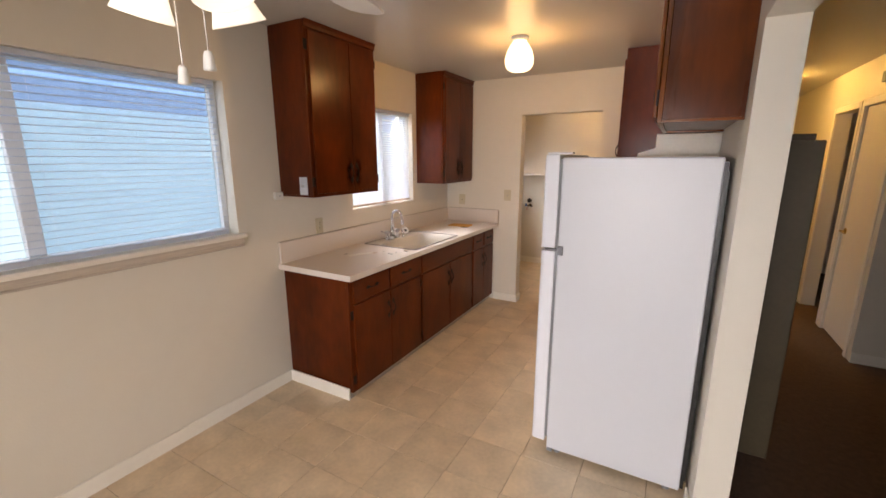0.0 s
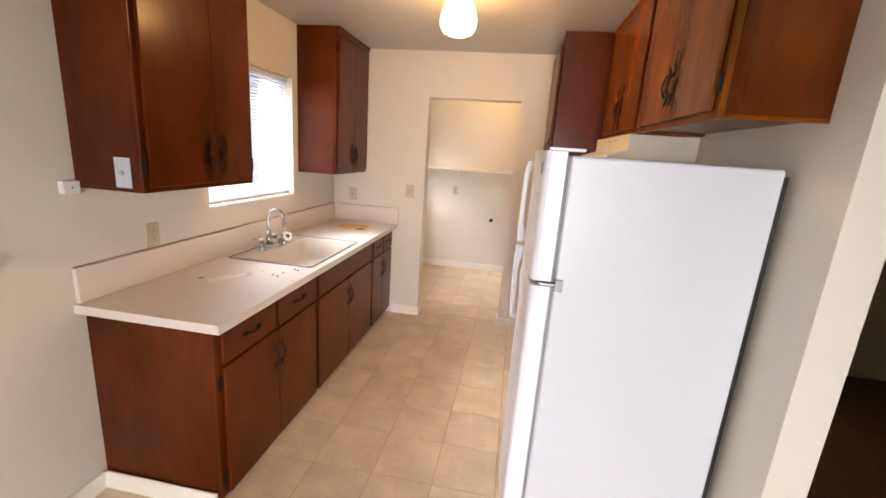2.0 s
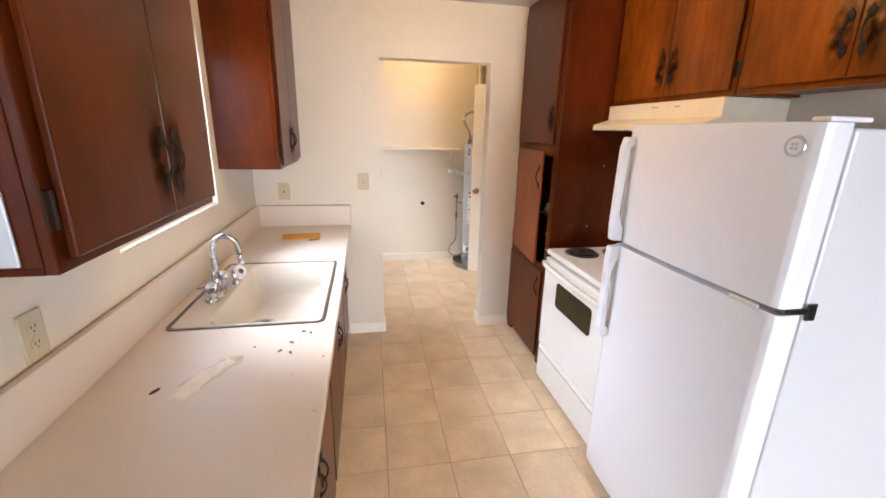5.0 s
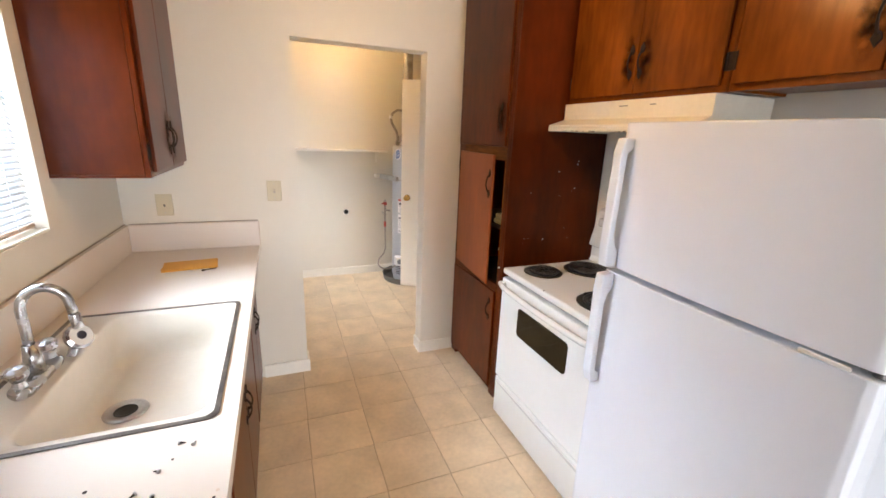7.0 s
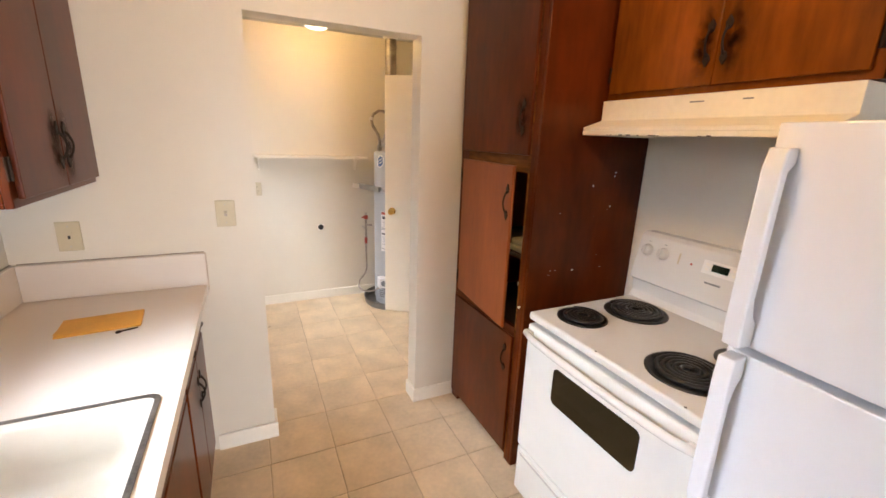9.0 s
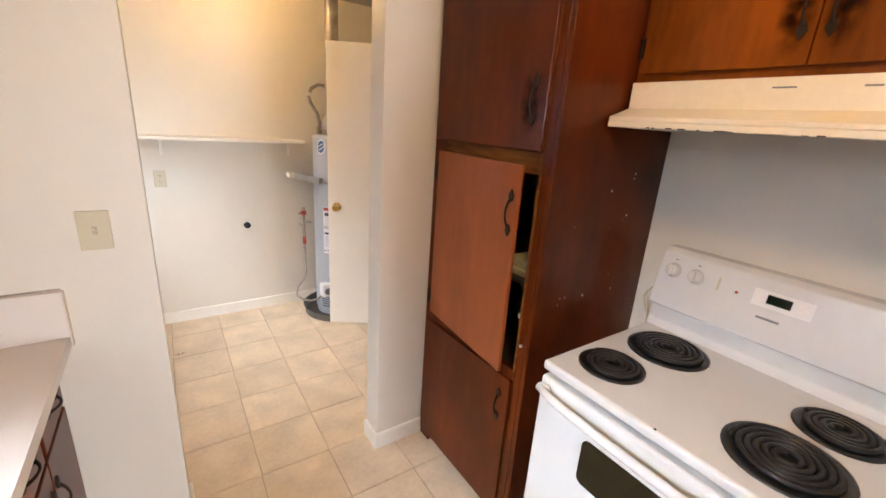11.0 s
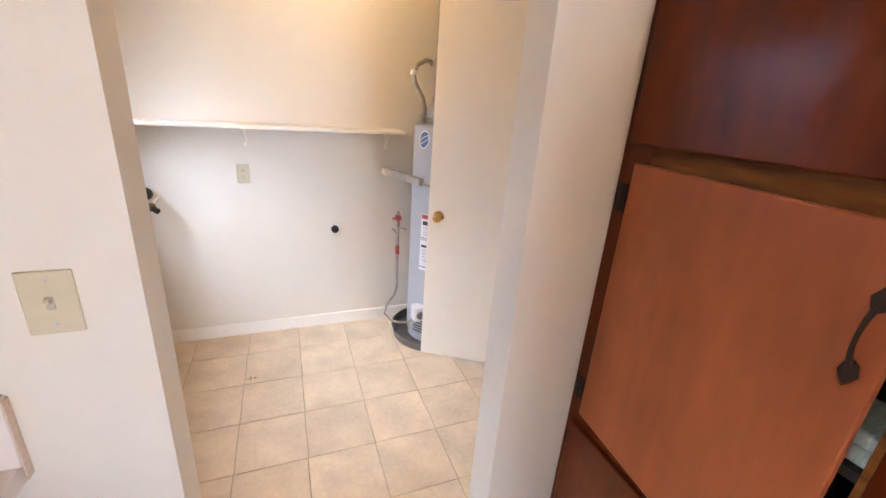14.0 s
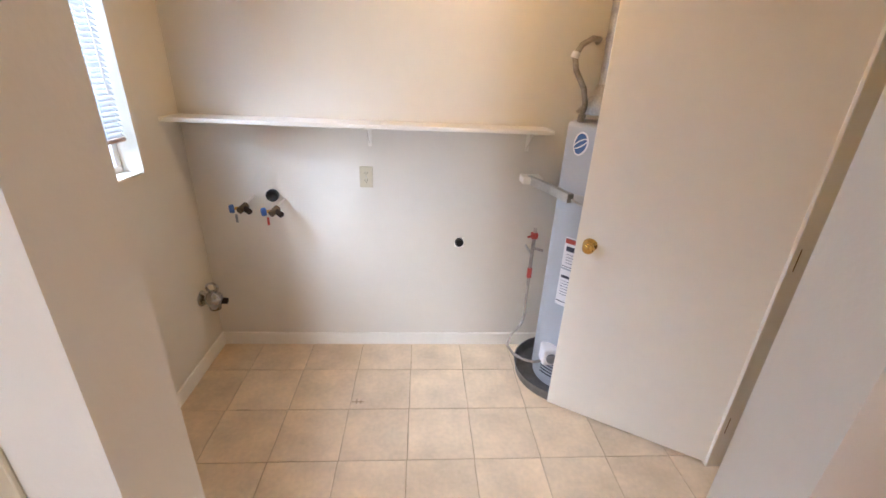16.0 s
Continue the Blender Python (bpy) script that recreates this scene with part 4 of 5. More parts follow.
for x, y in ((-0.10, FY0 + 0.05), (-0.10, FY1 - 0.05), (0.44, FY0 + 0.05), (0.44, FY1 - 0.05)):
    part("foot", cyl((x, y, 0.0), (x, y, 0.036), 0.018, n=12), M_GREY, fr)
# Added black filler: the shade between refrigerator and wall
part("condenser_back", box(0.4955, 0.518, FY0 + 0.03, FY1 - 0.03, 0.08, 1.55), M_BLACK, fr, "black filler standing for the shaded gap behind")

# ---------------------------------------------------------------- electric range
RY0, RY1 = 3.197, 3.955
rg = thing("electric_range", (0.17, (RY0 + RY1) / 2, 0), "white freestanding electric coil range with a storage drawer", "range")
part("body", box(-0.118, 0.50, RY0 + 0.002, RY1 - 0.002, 0.03, 0.868, 0.003), M_RANGE, rg)
part("cooktop", box(-0.166, 0.42, RY0, RY1, 0.869, 0.902, 0.010, 3), M_RANGE, rg)
od = part("oven_door", box(-0.168, -0.1195, RY0 + 0.004, RY1 - 0.004, 0.272, 0.852, 0.008, 2), M_RANGE, rg)
win = prism([(y, z) for y, z in rounded(3.383, 3.772, 0.598, 0.748, 0.022)], -0.1675, -0.1705, "x")
part("oven_window", win, M_OVENGLASS, od, "dark tinted oven window")
arc = []
for i in range(13):
    s = i / 12
    arc.append((-0.182 - 0.030 * math.sin(math.pi * s) ** 0.35, RY0 + 0.012 + s * (RY1 - RY0 - 0.024), 0.818))
bm = tube(arc, 0.014, 10)
for y in (RY0 + 0.028, RY1 - 0.028):
    box(-0.190, -0.166, y - 0.018, y + 0.018, 0.806, 0.832, 0.005, 2, bm=bm)
part("handle", bm, M_RANGE, od, smooth=True)
# Near-black strips above and below the oven door paint the gaps' shade
part("vent_gap", box(-0.135, -0.1181, RY0 + 0.006, RY1 - 0.006, 0.8525, 0.8685), M_INKGAP, rg)
part("drawer_gap", box(-0.135, -0.1181, RY0 + 0.006, RY1 - 0.006, 0.2605, 0.2715), M_INKGAP, rg)
sdw = part("storage_drawer", box(-0.164, -0.1195, RY0 + 0.004, RY1 - 0.004, 0.035, 0.260, 0.007, 2), M_RANGE, rg)
part("pull_lip", prism([(-0.1645, 0.252), (-0.176, 0.250), (-0.1645, 0.222)], RY0 + 0.03, RY1 - 0.03, "y"), M_RANGE, sdw)
guard = prism([(0.395, 0.9025), (0.412, 0.93), (0.405, 0.985), (0.382, 0.995), (0.386, 1.012), (0.425, 1.188), (0.445, 1.202), (0.498, 1.202), (0.50, 0.9025)], RY0, RY1, "y", bevel=0.004)
bg = part("control_panel", guard, M_RANGE, rg)
nrm = Vector((-0.976, 0, 0.216))


def on_guard(y, z, off=0.0):
    x = 0.386 + (z - 1.012) * 0.2216
    return Vector((x, y, z)) + nrm * off


for y in (3.905, 3.828, 3.325, 3.248):
    kn = part("knob", lathe([(0.0, 0.022), (0.017, 0.021), (0.021, 0.016), (0.024, 0.003), (0.026, 0.0), (0.0, 0.0)], on_guard(y, 1.128, 0.0005), 20, axis=nrm), M_RANGE, bg, smooth=True)
    m = Matrix.Translation(on_guard(y, 1.128, 0.024)) @ nrm.to_track_quat("Z", "Y").to_matrix().to_4x4()
    part("grip", box(-0.005, 0.005, -0.019, 0.019, -0.006, 0.006, 0.002), M_RANGE, kn, turn=m)
turnp = nrm.to_track_quat("Z", "Y").to_matrix().to_4x4()


def decal(name, y, z, w, h, material, off=0.0015):
    part(name, box(-w / 2, w / 2, -h / 2, h / 2, -0.001, 0.001), material, bg, turn=Matrix.Translation(on_guard(y, z, off)) @ turnp)


decal("clock_plate", 3.580, 1.128, 0.150, 0.052, M_WHITEP, 0.001)
decal("display", 3.587, 1.130, 0.062, 0.028, M_DISP, 0.0025)
decal("scale_mark", 3.755, 1.128, 0.006, 0.045, M_IVORY, 0.001)
decal("maker_mark", 3.600, 1.070, 0.060, 0.007, M_GREY, 0.001)
for y, z in ((3.637, 1.138), (3.637, 1.120), (3.535, 1.138), (3.535, 1.120), (3.520, 1.129)):
    decal("button", y, z, 0.014, 0.009, M_TRIM, 0.0028)
for y in (3.905, 3.828):
    decal("mark", y, 1.166, 0.010, 0.003, M_GREY, 0.001)
part("pilot_light", lathe([(0.0, 0.003), (0.004, 0.002), (0.005, 0.0), (0.0, 0.0)], on_guard(3.700, 1.120, 0.0005), 10, axis=nrm), M_RED, bg)
for x, y, r in ((-0.005, 3.827, 0.085), (0.252, 3.792, 0.112), (0.012, 3.392, 0.112), (0.252, 3.352, 0.085)):
    pan = part("drip_pan", lathe([(r + 0.012, 0.0), (r + 0.012, 0.0045), (r + 0.004, 0.005), (r * 0.94, 0.0016), (r * 0.4, 0.0012), (0.0, 0.0012)], (x, y, 0.9018), 32), M_PAN, rg, "black drip pan", smooth=True)
    turns = 5.3 if r > 0.1 else 4.2
    pts = []
    steps = int(turns * 22)
    for i in range(steps + 1):
        s = i / steps
        rr = 0.016 + (r - 0.022) * s
        a = s * turns * math.tau
        pts.append((x + rr * math.cos(a), y + rr * math.sin(a), 0.9112))
    part("coil", tube(pts, 0.0072, 6), M_COIL, rg, "black coil heating element", smooth=True)
for y, x in ((3.60, -0.158), (3.28, -0.158)):
    part("speck", cyl((x, y, 0.9018), (x, y, 0.9028), 0.004, n=8), M_BURN, rg)
cd = [(0.52, 4.02, 1.0), (0.515, 4.035, 0.975), (0.52, 4.045, 0.95), (0.515, 4.03, 0.92), (0.52, 4.015, 0.88), (0.515, 3.99, 0.1)]
alone("power_cable", tube(cd, 0.004, 8), M_IVORY, "ivory power cable on the wall beside the pantry", "cable")

# ---------------------------------------------------------------- plates and small fittings on the walls
def plate(name, centre, normal, w, h, label, kind_of, material, detail):
    """A screwed cover plate with its switch or sockets. normal: +x, -y or +y as a vector."""
    n = Vector(normal)
    t = thing(name, centre, label, kind_of)
    m = Matrix.Translation(centre) @ Matrix(((-n.y, 0, n.x, 0), (n.x, 0, n.y, 0), (0, 1, 0, 0), (0, 0, 0, 1)))
    part("cover", box(-w / 2, w / 2, -h / 2, h / 2, 0.0, 0.006, 0.0025, 2), material, t, turn=m)
    for v in (-0.04, 0.04) if detail != "socket" else (0.0,):
        part("screw", cyl((0, v * h / 0.115, 0.0055), (0, v * h / 0.115, 0.0072), 0.003, n=10), M_STEEL, t, turn=m)
    if detail == "switch":
        # Grey-brown plate round the toggle: its dark slot and shadow painted in
        part("surround", box(-0.006, 0.006, -0.012, 0.012, 0.0055, 0.0075), M_CAULKSHADE, t, turn=m)
        part("toggle", box(-0.0045, 0.0045, -0.004, 0.004, -0.001, 0.011, 0.0015), M_IVORY, t, turn=m @ Matrix.Translation((0, 0.004, 0.008)) @ Matrix.Rotation(radians(-25), 4, "X"))
    if detail == "socket":
        for v in (-0.02, 0.02):
            s = part("socket", cyl((0, v, 0.0055), (0, v, 0.0078), 0.0165, n=18), material, t, turn=m)
            for u in (-0.006, 0.006):
                part("slot", box(u - 0.0012, u + 0.0012, v - 0.001, v + 0.008, 0.0075, 0.0081), M_BLACK, s, turn=m)
            part("slot", cyl((0, v - 0.008, 0.0075), (0, v - 0.008, 0.0081), 0.0025, n=8), M_BLACK, s, turn=m)
    if detail == "jack":
        part("jack", cyl((0, 0, 0.0055), (0, 0, 0.017), 0.0085, n=12), M_CHROME, t, turn=m)
    if detail == "decora":
        part("insert", box(-0.010, 0.010, -0.024, 0.024, 0.0055, 0.0075), M_IVORY, t, turn=m)
        part("slot", box(-0.004, 0.004, -0.010, 0.004, 0.0075, 0.0085), M_BLACK, t, turn=m)
    return t


plate("light_switch", (-1.267, YF, 1.211), (0, -1, 0), 0.078, 0.118, "ivory toggle light switch beside the laundry opening", "light switch", M_IVORY, "switch")
plate("outlet", (-1.822, YF, 1.143), (0, -1, 0), 0.078, 0.118, "ivory outlet above the counter's end splash", "outlet", M_IVORY, "decora")
plate("outlet", (WX, 2.704, 1.105), (1, 0, 0), 0.07, 0.118, "ivory double outlet above the long backsplash", "outlet", M_IVORY, "socket")
plate("outlet", (-1.100, YB, 1.085), (0, -1, 0), 0.07, 0.115, "ivory double outlet on the laundry wall", "outlet", M_IVORY, "socket")
plate("cable_plate", (-1.792, 2.378, 1.430), (0, -1, 0), 0.07, 0.115, "steel cable jack plate on the cabinet side", "wall plate", mat("plate_steel", (0.62, 0.66, 0.70), 0.35, metal=0.5, var=0.05), "jack")
pj = thing("phone_jack", (WX, 2.345, 1.34), "white surface phone jack box beside the cabinet", "phone jack")
part("box", box(WX, WX + 0.026, 2.312, 2.377, 1.335, 1.385, 0.004, 2), M_WHITEP, pj)
part("screw", cyl((WX + 0.025, 2.345, 1.36), (WX + 0.0275, 2.345, 1.36), 0.004, n=10), M_GREY, pj)

# ---------------------------------------------------------------- things on the counter
bm = loops([[(x, y, CT + 0.0008) for x, y in rounded(-0.118, 0.118, -0.076, 0.076, 0.004, 2)], [(x, y, CT + 0.006) for x, y in rounded(-0.117, 0.117, -0.075, 0.075, 0.004, 2)], [(x * 0.9, y * 0.85, CT + 0.0085) for x, y in rounded(-0.117, 0.117, -0.075, 0.075, 0.004, 2)]])
bmesh.ops.rotate(bm, verts=bm.verts, cent=(0, 0, 0), matrix=Matrix.Rotation(radians(6), 3, "Z"))
bmesh.ops.translate(bm, vec=(-1.672, 4.417, 0), verts=bm.verts)
ev = thing("envelope", (-1.672, 4.417, CT), "padded manila envelope lying on the counter", "envelope")
part("pouch", bm, M_PAPER, ev)
part("flap", box(-1.786, -1.766, 4.345, 4.470, CT + 0.0072, CT + 0.0086, 0.0005), M_PAPER, ev, "folded flap")
alone("key", join(tube([(-1.598, 4.322, CT + 0.003), (-1.573, 4.331, CT + 0.003), (-1.553, 4.339, CT + 0.003)], 0.0028, 6), cyl((-1.604, 4.319, CT + 0.0005), (-1.604, 4.319, CT + 0.0045), 0.009, n=12)), M_IRON, "small dark metal key beside the envelope", "key")
SCREWS = [(-1.482, 3.058), (-1.452, 3.042), (-1.501, 2.981), (-1.529, 2.936), (-1.500, 2.920)]
for i, (x, y) in enumerate(SCREWS):
    sc = thing("screw", (x, y, CT), "small loose dark screw on the counter", "screw", group="loose screws")
    a = i * 1.3
    d = Vector((math.cos(a), math.sin(a), 0))
    o = Vector((x, y, CT + 0.0045))
    part("head", cyl(o, o + d * 0.003, 0.0045, n=10), M_STEEL, sc)
    part("shank", cyl(o + d * 0.003, o + d * 0.014 - Vector((0, 0, 0.002)), 0.0025, 0.001, n=8), M_IRON, sc)
for x, y, r in ((-1.619, 2.974, 0.004), (-1.485, 3.014, 0.0025), (-1.472, 2.792, 0.002), (-1.394, 2.883, 0.003)):
    part("spot", cyl((x, y, CT + 0.0002), (x, y, CT + 0.0009), r, n=10), M_BURN, ct)
bm = lathe([(0.0, 0.0012), (0.008, 0.001), (0.0105, 0.0002)], (0, 0, 0), 14)
bmesh.ops.scale(bm, vec=(0.75, 1.6, 1), verts=bm.verts)
part("burn_mark", bm, M_BURN, ct, "small black burn", turn=Matrix.Translation((-1.822, 2.765, CT + 0.0002)) @ Matrix.Rotation(radians(-25), 4, "Z"))


def smear(cx, cy, long, wide, turn_deg, seed, ragged):
    """Three rings round an uneven long patch on the counter, rising to its middle."""
    rng = random.Random(seed)
    ph = [rng.random() * 6 for _ in range(4)]
    rings = [[], [], []]
    c, s = math.cos(radians(turn_deg)), math.sin(radians(turn_deg))
    for i in range(56):
        a = math.tau * i / 56
        w = 1 + ragged * (0.5 * math.sin(3 * a + ph[0]) + 0.35 * math.sin(5 * a + ph[1]) + 0.25 * math.sin(11 * a + ph[2])) + 0.1 * (rng.random() - 0.5)
        lx = long * math.copysign(abs(math.cos(a)) ** 0.7, math.cos(a)) * (1 + 0.06 * math.sin(7 * a + ph[3]))
        ly = wide * math.copysign(abs(math.sin(a)) ** 0.8, math.sin(a)) * w
        x, y = lx * c - ly * s, lx * s + ly * c
        for k, (f, z) in enumerate(((1.0, 0.0), (0.93, 1.0), (0.7, 0.8))):
            rings[k].append((cx + x * f, cy + y * f, z))
    return rings


for cx, cy, lo_, wi_, tu_, se_, ra_, z0, h, m, text in ((-1.708, 2.822, 0.112, 0.034, 62, 5, 0.5, 0.0003, 0.0004, M_TAN, "tan worn ring in the laminate"), (-1.712, 2.814, 0.110, 0.030, 63, 7, 0.45, 0.0008, 0.0016, M_STAIN, "smeared patch of dried white filler"), (-1.657, 2.912, 0.020, 0.013, 20, 3, 0.4, 0.0008, 0.002, M_TAN, "brown lump of dried filler")):
    rings = [[(x, y, CT + z0 + z * h) for x, y, z in r] for r in smear(cx, cy, lo_, wi_, tu_, se_, ra_)]
    part("filler_patch", loops(rings), m, ct, text, smooth=True)
for x, y, r in ((-1.392, 2.62, 0.0045), (-1.389, 2.90, 0.003), (-1.39, 3.30, 0.004), (-1.388, 3.62, 0.0035), (-1.40, 2.50, 0.002)):
    part("edge_chip", lathe([(0.0, 0.0007), (r, 0.0005), (r * 1.2, 0.0)], (x, y, CT + 0.0002), 9), M_TAN, ct)


# ---------------------------------------------------------------- lamps
def globe_lamp(name, x, y, label):
    g = thing(name, (x, y, CZ - 0.16), label, "ceiling light")
    part("canopy", lathe([(0.0, 0.0), (0.06, 0.0), (0.058, -0.018), (0.05, -0.03), (0.0, -0.03)], (x, y, CZ - 0.001), 28), M_WHITEP, g, smooth=True)
    s = part("shade", lathe([(0.046, -0.032), (0.064, -0.055), (0.086, -0.095), (0.098, -0.140), (0.096, -0.180), (0.081, -0.208), (0.049, -0.224), (0.0, -0.229)], (x, y, CZ), 36), M_GLOBE, g, "lit ribbed white glass globe", smooth=True)
    s.visible_shadow = False
    return g


globe_lamp("ceiling_light", *KITCHEN_LAMP, "lit white glass globe light on the kitchen ceiling")


def flush_lamp(x, y, label):
    g = thing("flush_light", (x, y, CZ - 0.09), label, "ceiling light")
    part("base", lathe([(0.0, 0.0), (0.13, 0.0), (0.13, -0.018), (0.0, -0.018)], (x, y, CZ - 0.001), 32), M_WHITEP, g, smooth=True)
    s = part("shade", lathe([(0.122, -0.0195), (0.120, -0.05), (0.098, -0.085), (0.055, -0.108), (0.0, -0.115)], (x, y, CZ), 32), M_FLUSH, g, "lit frosted glass bowl", smooth=True)
    s.visible_shadow = False


flush_lamp(*LAUNDRY_LAMP, "lit flush frosted glass light on the laundry ceiling")
flush_lamp(*HALL_LAMP, "lit flush frosted glass light on the hall ceiling")

cf = thing("ceiling_fan", (*FAN, CZ), "white ceiling fan with lit glass shades and pull chains", "ceiling fan")
fx, fy = FAN
FZ = CZ - 0.22
part("canopy", lathe([(0.0, 0.0), (0.07, 0.0), (0.065, -0.03), (0.03, -0.05), (0.0, -0.05)], (fx, fy, CZ - 0.001), 24), M_WHITEP, cf, smooth=True)
part("down_rod", cyl((fx, fy, CZ - 0.048), (fx, fy, FZ - 0.052), 0.013, n=14), M_WHITEP, cf, smooth=True)
part("motor", lathe([(0.0, -0.05), (0.05, -0.055), (0.11, -0.08), (0.12, -0.13), (0.10, -0.17), (0.06, -0.18), (0.0, -0.18)], (fx, fy, FZ), 28), M_WHITEP, cf, smooth=True)
part("switch_housing", lathe([(0.0, -0.181), (0.055, -0.181), (0.055, -0.23), (0.03, -0.25), (0.0, -0.25)], (fx, fy, FZ), 24), M_WHITEP, cf, smooth=True)
for k in range(5):
    a = radians(100 + 72 * k)
    m = Matrix.Translation((fx, fy, FZ - 0.165)) @ Matrix.Rotation(a, 4, "Z") @ Matrix.Rotation(radians(11), 4, "X")
    b = part("blade", prism([(0.20, -0.05), (0.58, -0.072), (0.64, -0.06), (0.66, -0.03), (0.66, 0.03), (0.64, 0.06), (0.58, 0.072), (0.20, 0.05)], -0.003, 0.003, "z", bevel=0.001), M_WHITEP, cf, turn=m)
    part("bracket", box(0.09, 0.24, -0.018, 0.018, 0.0035, 0.008, 0.002), M_WHITEP, b, turn=m)
for k in range(4):
    a = radians(2 + 90 * k)
    d = Vector((math.cos(a), math.sin(a), 0))
    o = Vector((fx, fy, FZ - 0.238)) + d * 0.03
    part("arm", tube([o, o + d * 0.035 + Vector((0, 0, -0.006)), o + d * 0.054 + Vector((0, 0, -0.038))], 0.011, 10), M_WHITEP, cf, smooth=True)
    s = part("shade", lathe([(0.018, 0.0), (0.023, 0.014), (0.034, 0.036), (0.042, 0.060), (0.050, 0.080), (0.047, 0.080), (0.0, 0.054)], o + d * 0.054 + Vector((0, 0, -0.036)), 24, axis=(d * 0.38 + Vector((0, 0, -1)))), M_SHADE, cf, "lit frosted glass bell shade", smooth=True)
    s.visible_shadow = False
for dx, dy, z in ((-0.025, 0.005, 1.735), (0.03, 0.02, 1.755)):
    c = part("pull_chain", tube([(fx + dx, fy + dy, FZ - 0.245), (fx + dx, fy + dy, z + 0.028)], 0.0012, 5), M_STEEL, cf)
    part("pull", lathe([(0.0, 0.030), (0.006, 0.030), (0.0085, 0.022), (0.0105, 0.0), (0.0, -0.002)], (fx + dx, fy + dy, z), 12), M_WHITEP, c, smooth=True)

# ---------------------------------------------------------------- laundry
sh = thing("wall_shelf", (-1.08, 6.55, 1.37), "long white painted wooden shelf on two brackets", "shelf")
part("board", box(WX + 0.001, -0.155, 6.485, YB - 0.001, 1.360, 1.380, 0.002), M_TRIM, sh)
for x in (-1.075, -0.24):
    bm = box(x - 0.009, x + 0.009, YB - 0.006, YB - 0.001, 1.25, 1.359)
    box(x - 0.009, x + 0.009, 6.50, YB - 0.0065, 1.354, 1.359, bm=bm)
    tube([(x, YB - 0.006, 1.27), (x, 6.56, 1.352)], 0.004, 6, bm=bm)
    part("bracket", bm, M_TRIM, sh)

HX, HY, HR = 0.062, 6.365, 0.188
wh = thing("water_heater", (HX, HY, 0.012), "grey gas water heater strapped to the wall in a drip pan", "water heater")
part("tank", lathe([(0.0, 0.06), (HR - 0.004, 0.06), (HR, 0.066), (HR, 1.415), (HR - 0.004, 1.432), (HR - 0.03, 1.44), (0.0, 1.446)], (HX, HY, 0), 48), M_TANK, wh, smooth=True)
part("foot_ring", lathe([(HR - 0.02, 0.016), (HR - 0.01, 0.016), (HR - 0.01, 0.06), (HR - 0.02, 0.06)], (HX, HY, 0), 36), M_TANK, wh)
part("draft_hood", lathe([(0.12, 1.475), (0.125, 1.48), (0.06, 1.56), (0.052, 1.60), (0.0, 1.60)], (HX - 0.035, HY + 0.02, 0), 28), M_GALV, wh, smooth=True)
for k in range(3):
    a = k * math.tau / 3
    part("hood_leg", box(HX - 0.035 + 0.11 * math.cos(a) - 0.004, HX - 0.035 + 0.11 * math.cos(a) + 0.004, HY + 0.02 + 0.11 * math.sin(a) - 0.004, HY + 0.02 + 0.11 * math.sin(a) + 0.004, 1.44, 1.48), M_GALV, wh)
bm = cyl((HX - 0.035, HY + 0.02, 1.60), (HX - 0.035, HY + 0.02, CZ - 0.06), 0.047, n=24)
for z in (1.78, 2.05, 2.30):
    cyl((HX - 0.035, HY + 0.02, z), (HX - 0.035, HY + 0.02, z + 0.012), 0.050, n=24, bm=bm)
part("flue_pipe", bm, M_GALV, wh, "grey galvanised flue pipe", smooth=False)
part("flue_collar", lathe([(0.048, CZ - 0.06), (0.06, CZ - 0.055), (0.085, CZ - 0.004), (0.0, CZ - 0.003)], (HX - 0.035, HY + 0.02, 0), 28), M_TRIM, wh, smooth=True)
hose = [(-0.09, HY - 0.02, 1.44), (-0.085, HY - 0.02, 1.52), (-0.10, HY - 0.02, 1.58), (-0.145, HY - 0.01, 1.655), (-0.155, HY, 1.71), (-0.13, HY + 0.01, 1.755), (-0.07, HY + 0.05, 1.785), (0.0, HY + 0.15, 1.79), (0.05, YB - 0.002, 1.79)]
part("water_hose", tube(hose, 0.0125, 12), M_GALV, wh, "braided steel water connector", smooth=True)
part("hose_nut", cyl((-0.09, HY - 0.02, 1.44), (-0.089, HY - 0.02, 1.475), 0.018, n=6), M_GALV, wh)
part("hose_clip", cyl((-0.158, HY + 0.0, 1.70), (-0.150, HY + 0.003, 1.725), 0.017, n=10), M_LABEL, wh)


def strip(a0, a1, z0, z1, off=0.0012, n=10):
    """A bent sheet on the tank between two angles in degrees."""
    own = bmesh.new()
    vs = []
    for i in range(n + 1):
        a = radians(a0 + (a1 - a0) * i / n)
        vs.append([own.verts.new((HX + (HR + o) * math.cos(a), HY + (HR + o) * math.sin(a), z)) for o, z in ((off, z0), (off, z1), (0.0002, z1), (0.0002, z0))])
    for a, b in zip(vs, vs[1:]):
        for k in range(4):
            own.faces.new((a[k], a[(k + 1) % 4], b[(k + 1) % 4], b[k]))
    own.faces.new(vs[0])
    own.faces.new(vs[-1][::-1])
    bmesh.ops.recalc_face_normals(own, faces=own.faces)
    return own


part("wall_strap", strip(110, 300, 1.085, 1.130, 0.003, 24), M_STEEL, wh, "galvanised earthquake strap", smooth=False)
part("strap_bar", prism([(-0.232, YB - 0.050), (-0.205, YB - 0.050), (-0.098, HY - 0.108), (-0.130, HY - 0.114)], 1.086, 1.130, "z", bevel=0.002), M_STEEL, wh, "galvanised strap arm")
part("strap_bolt", cyl((-0.108, HY - 0.100, 1.100), (-0.072, HY - 0.195, 1.092), 0.007, n=8), M_STEEL, wh)
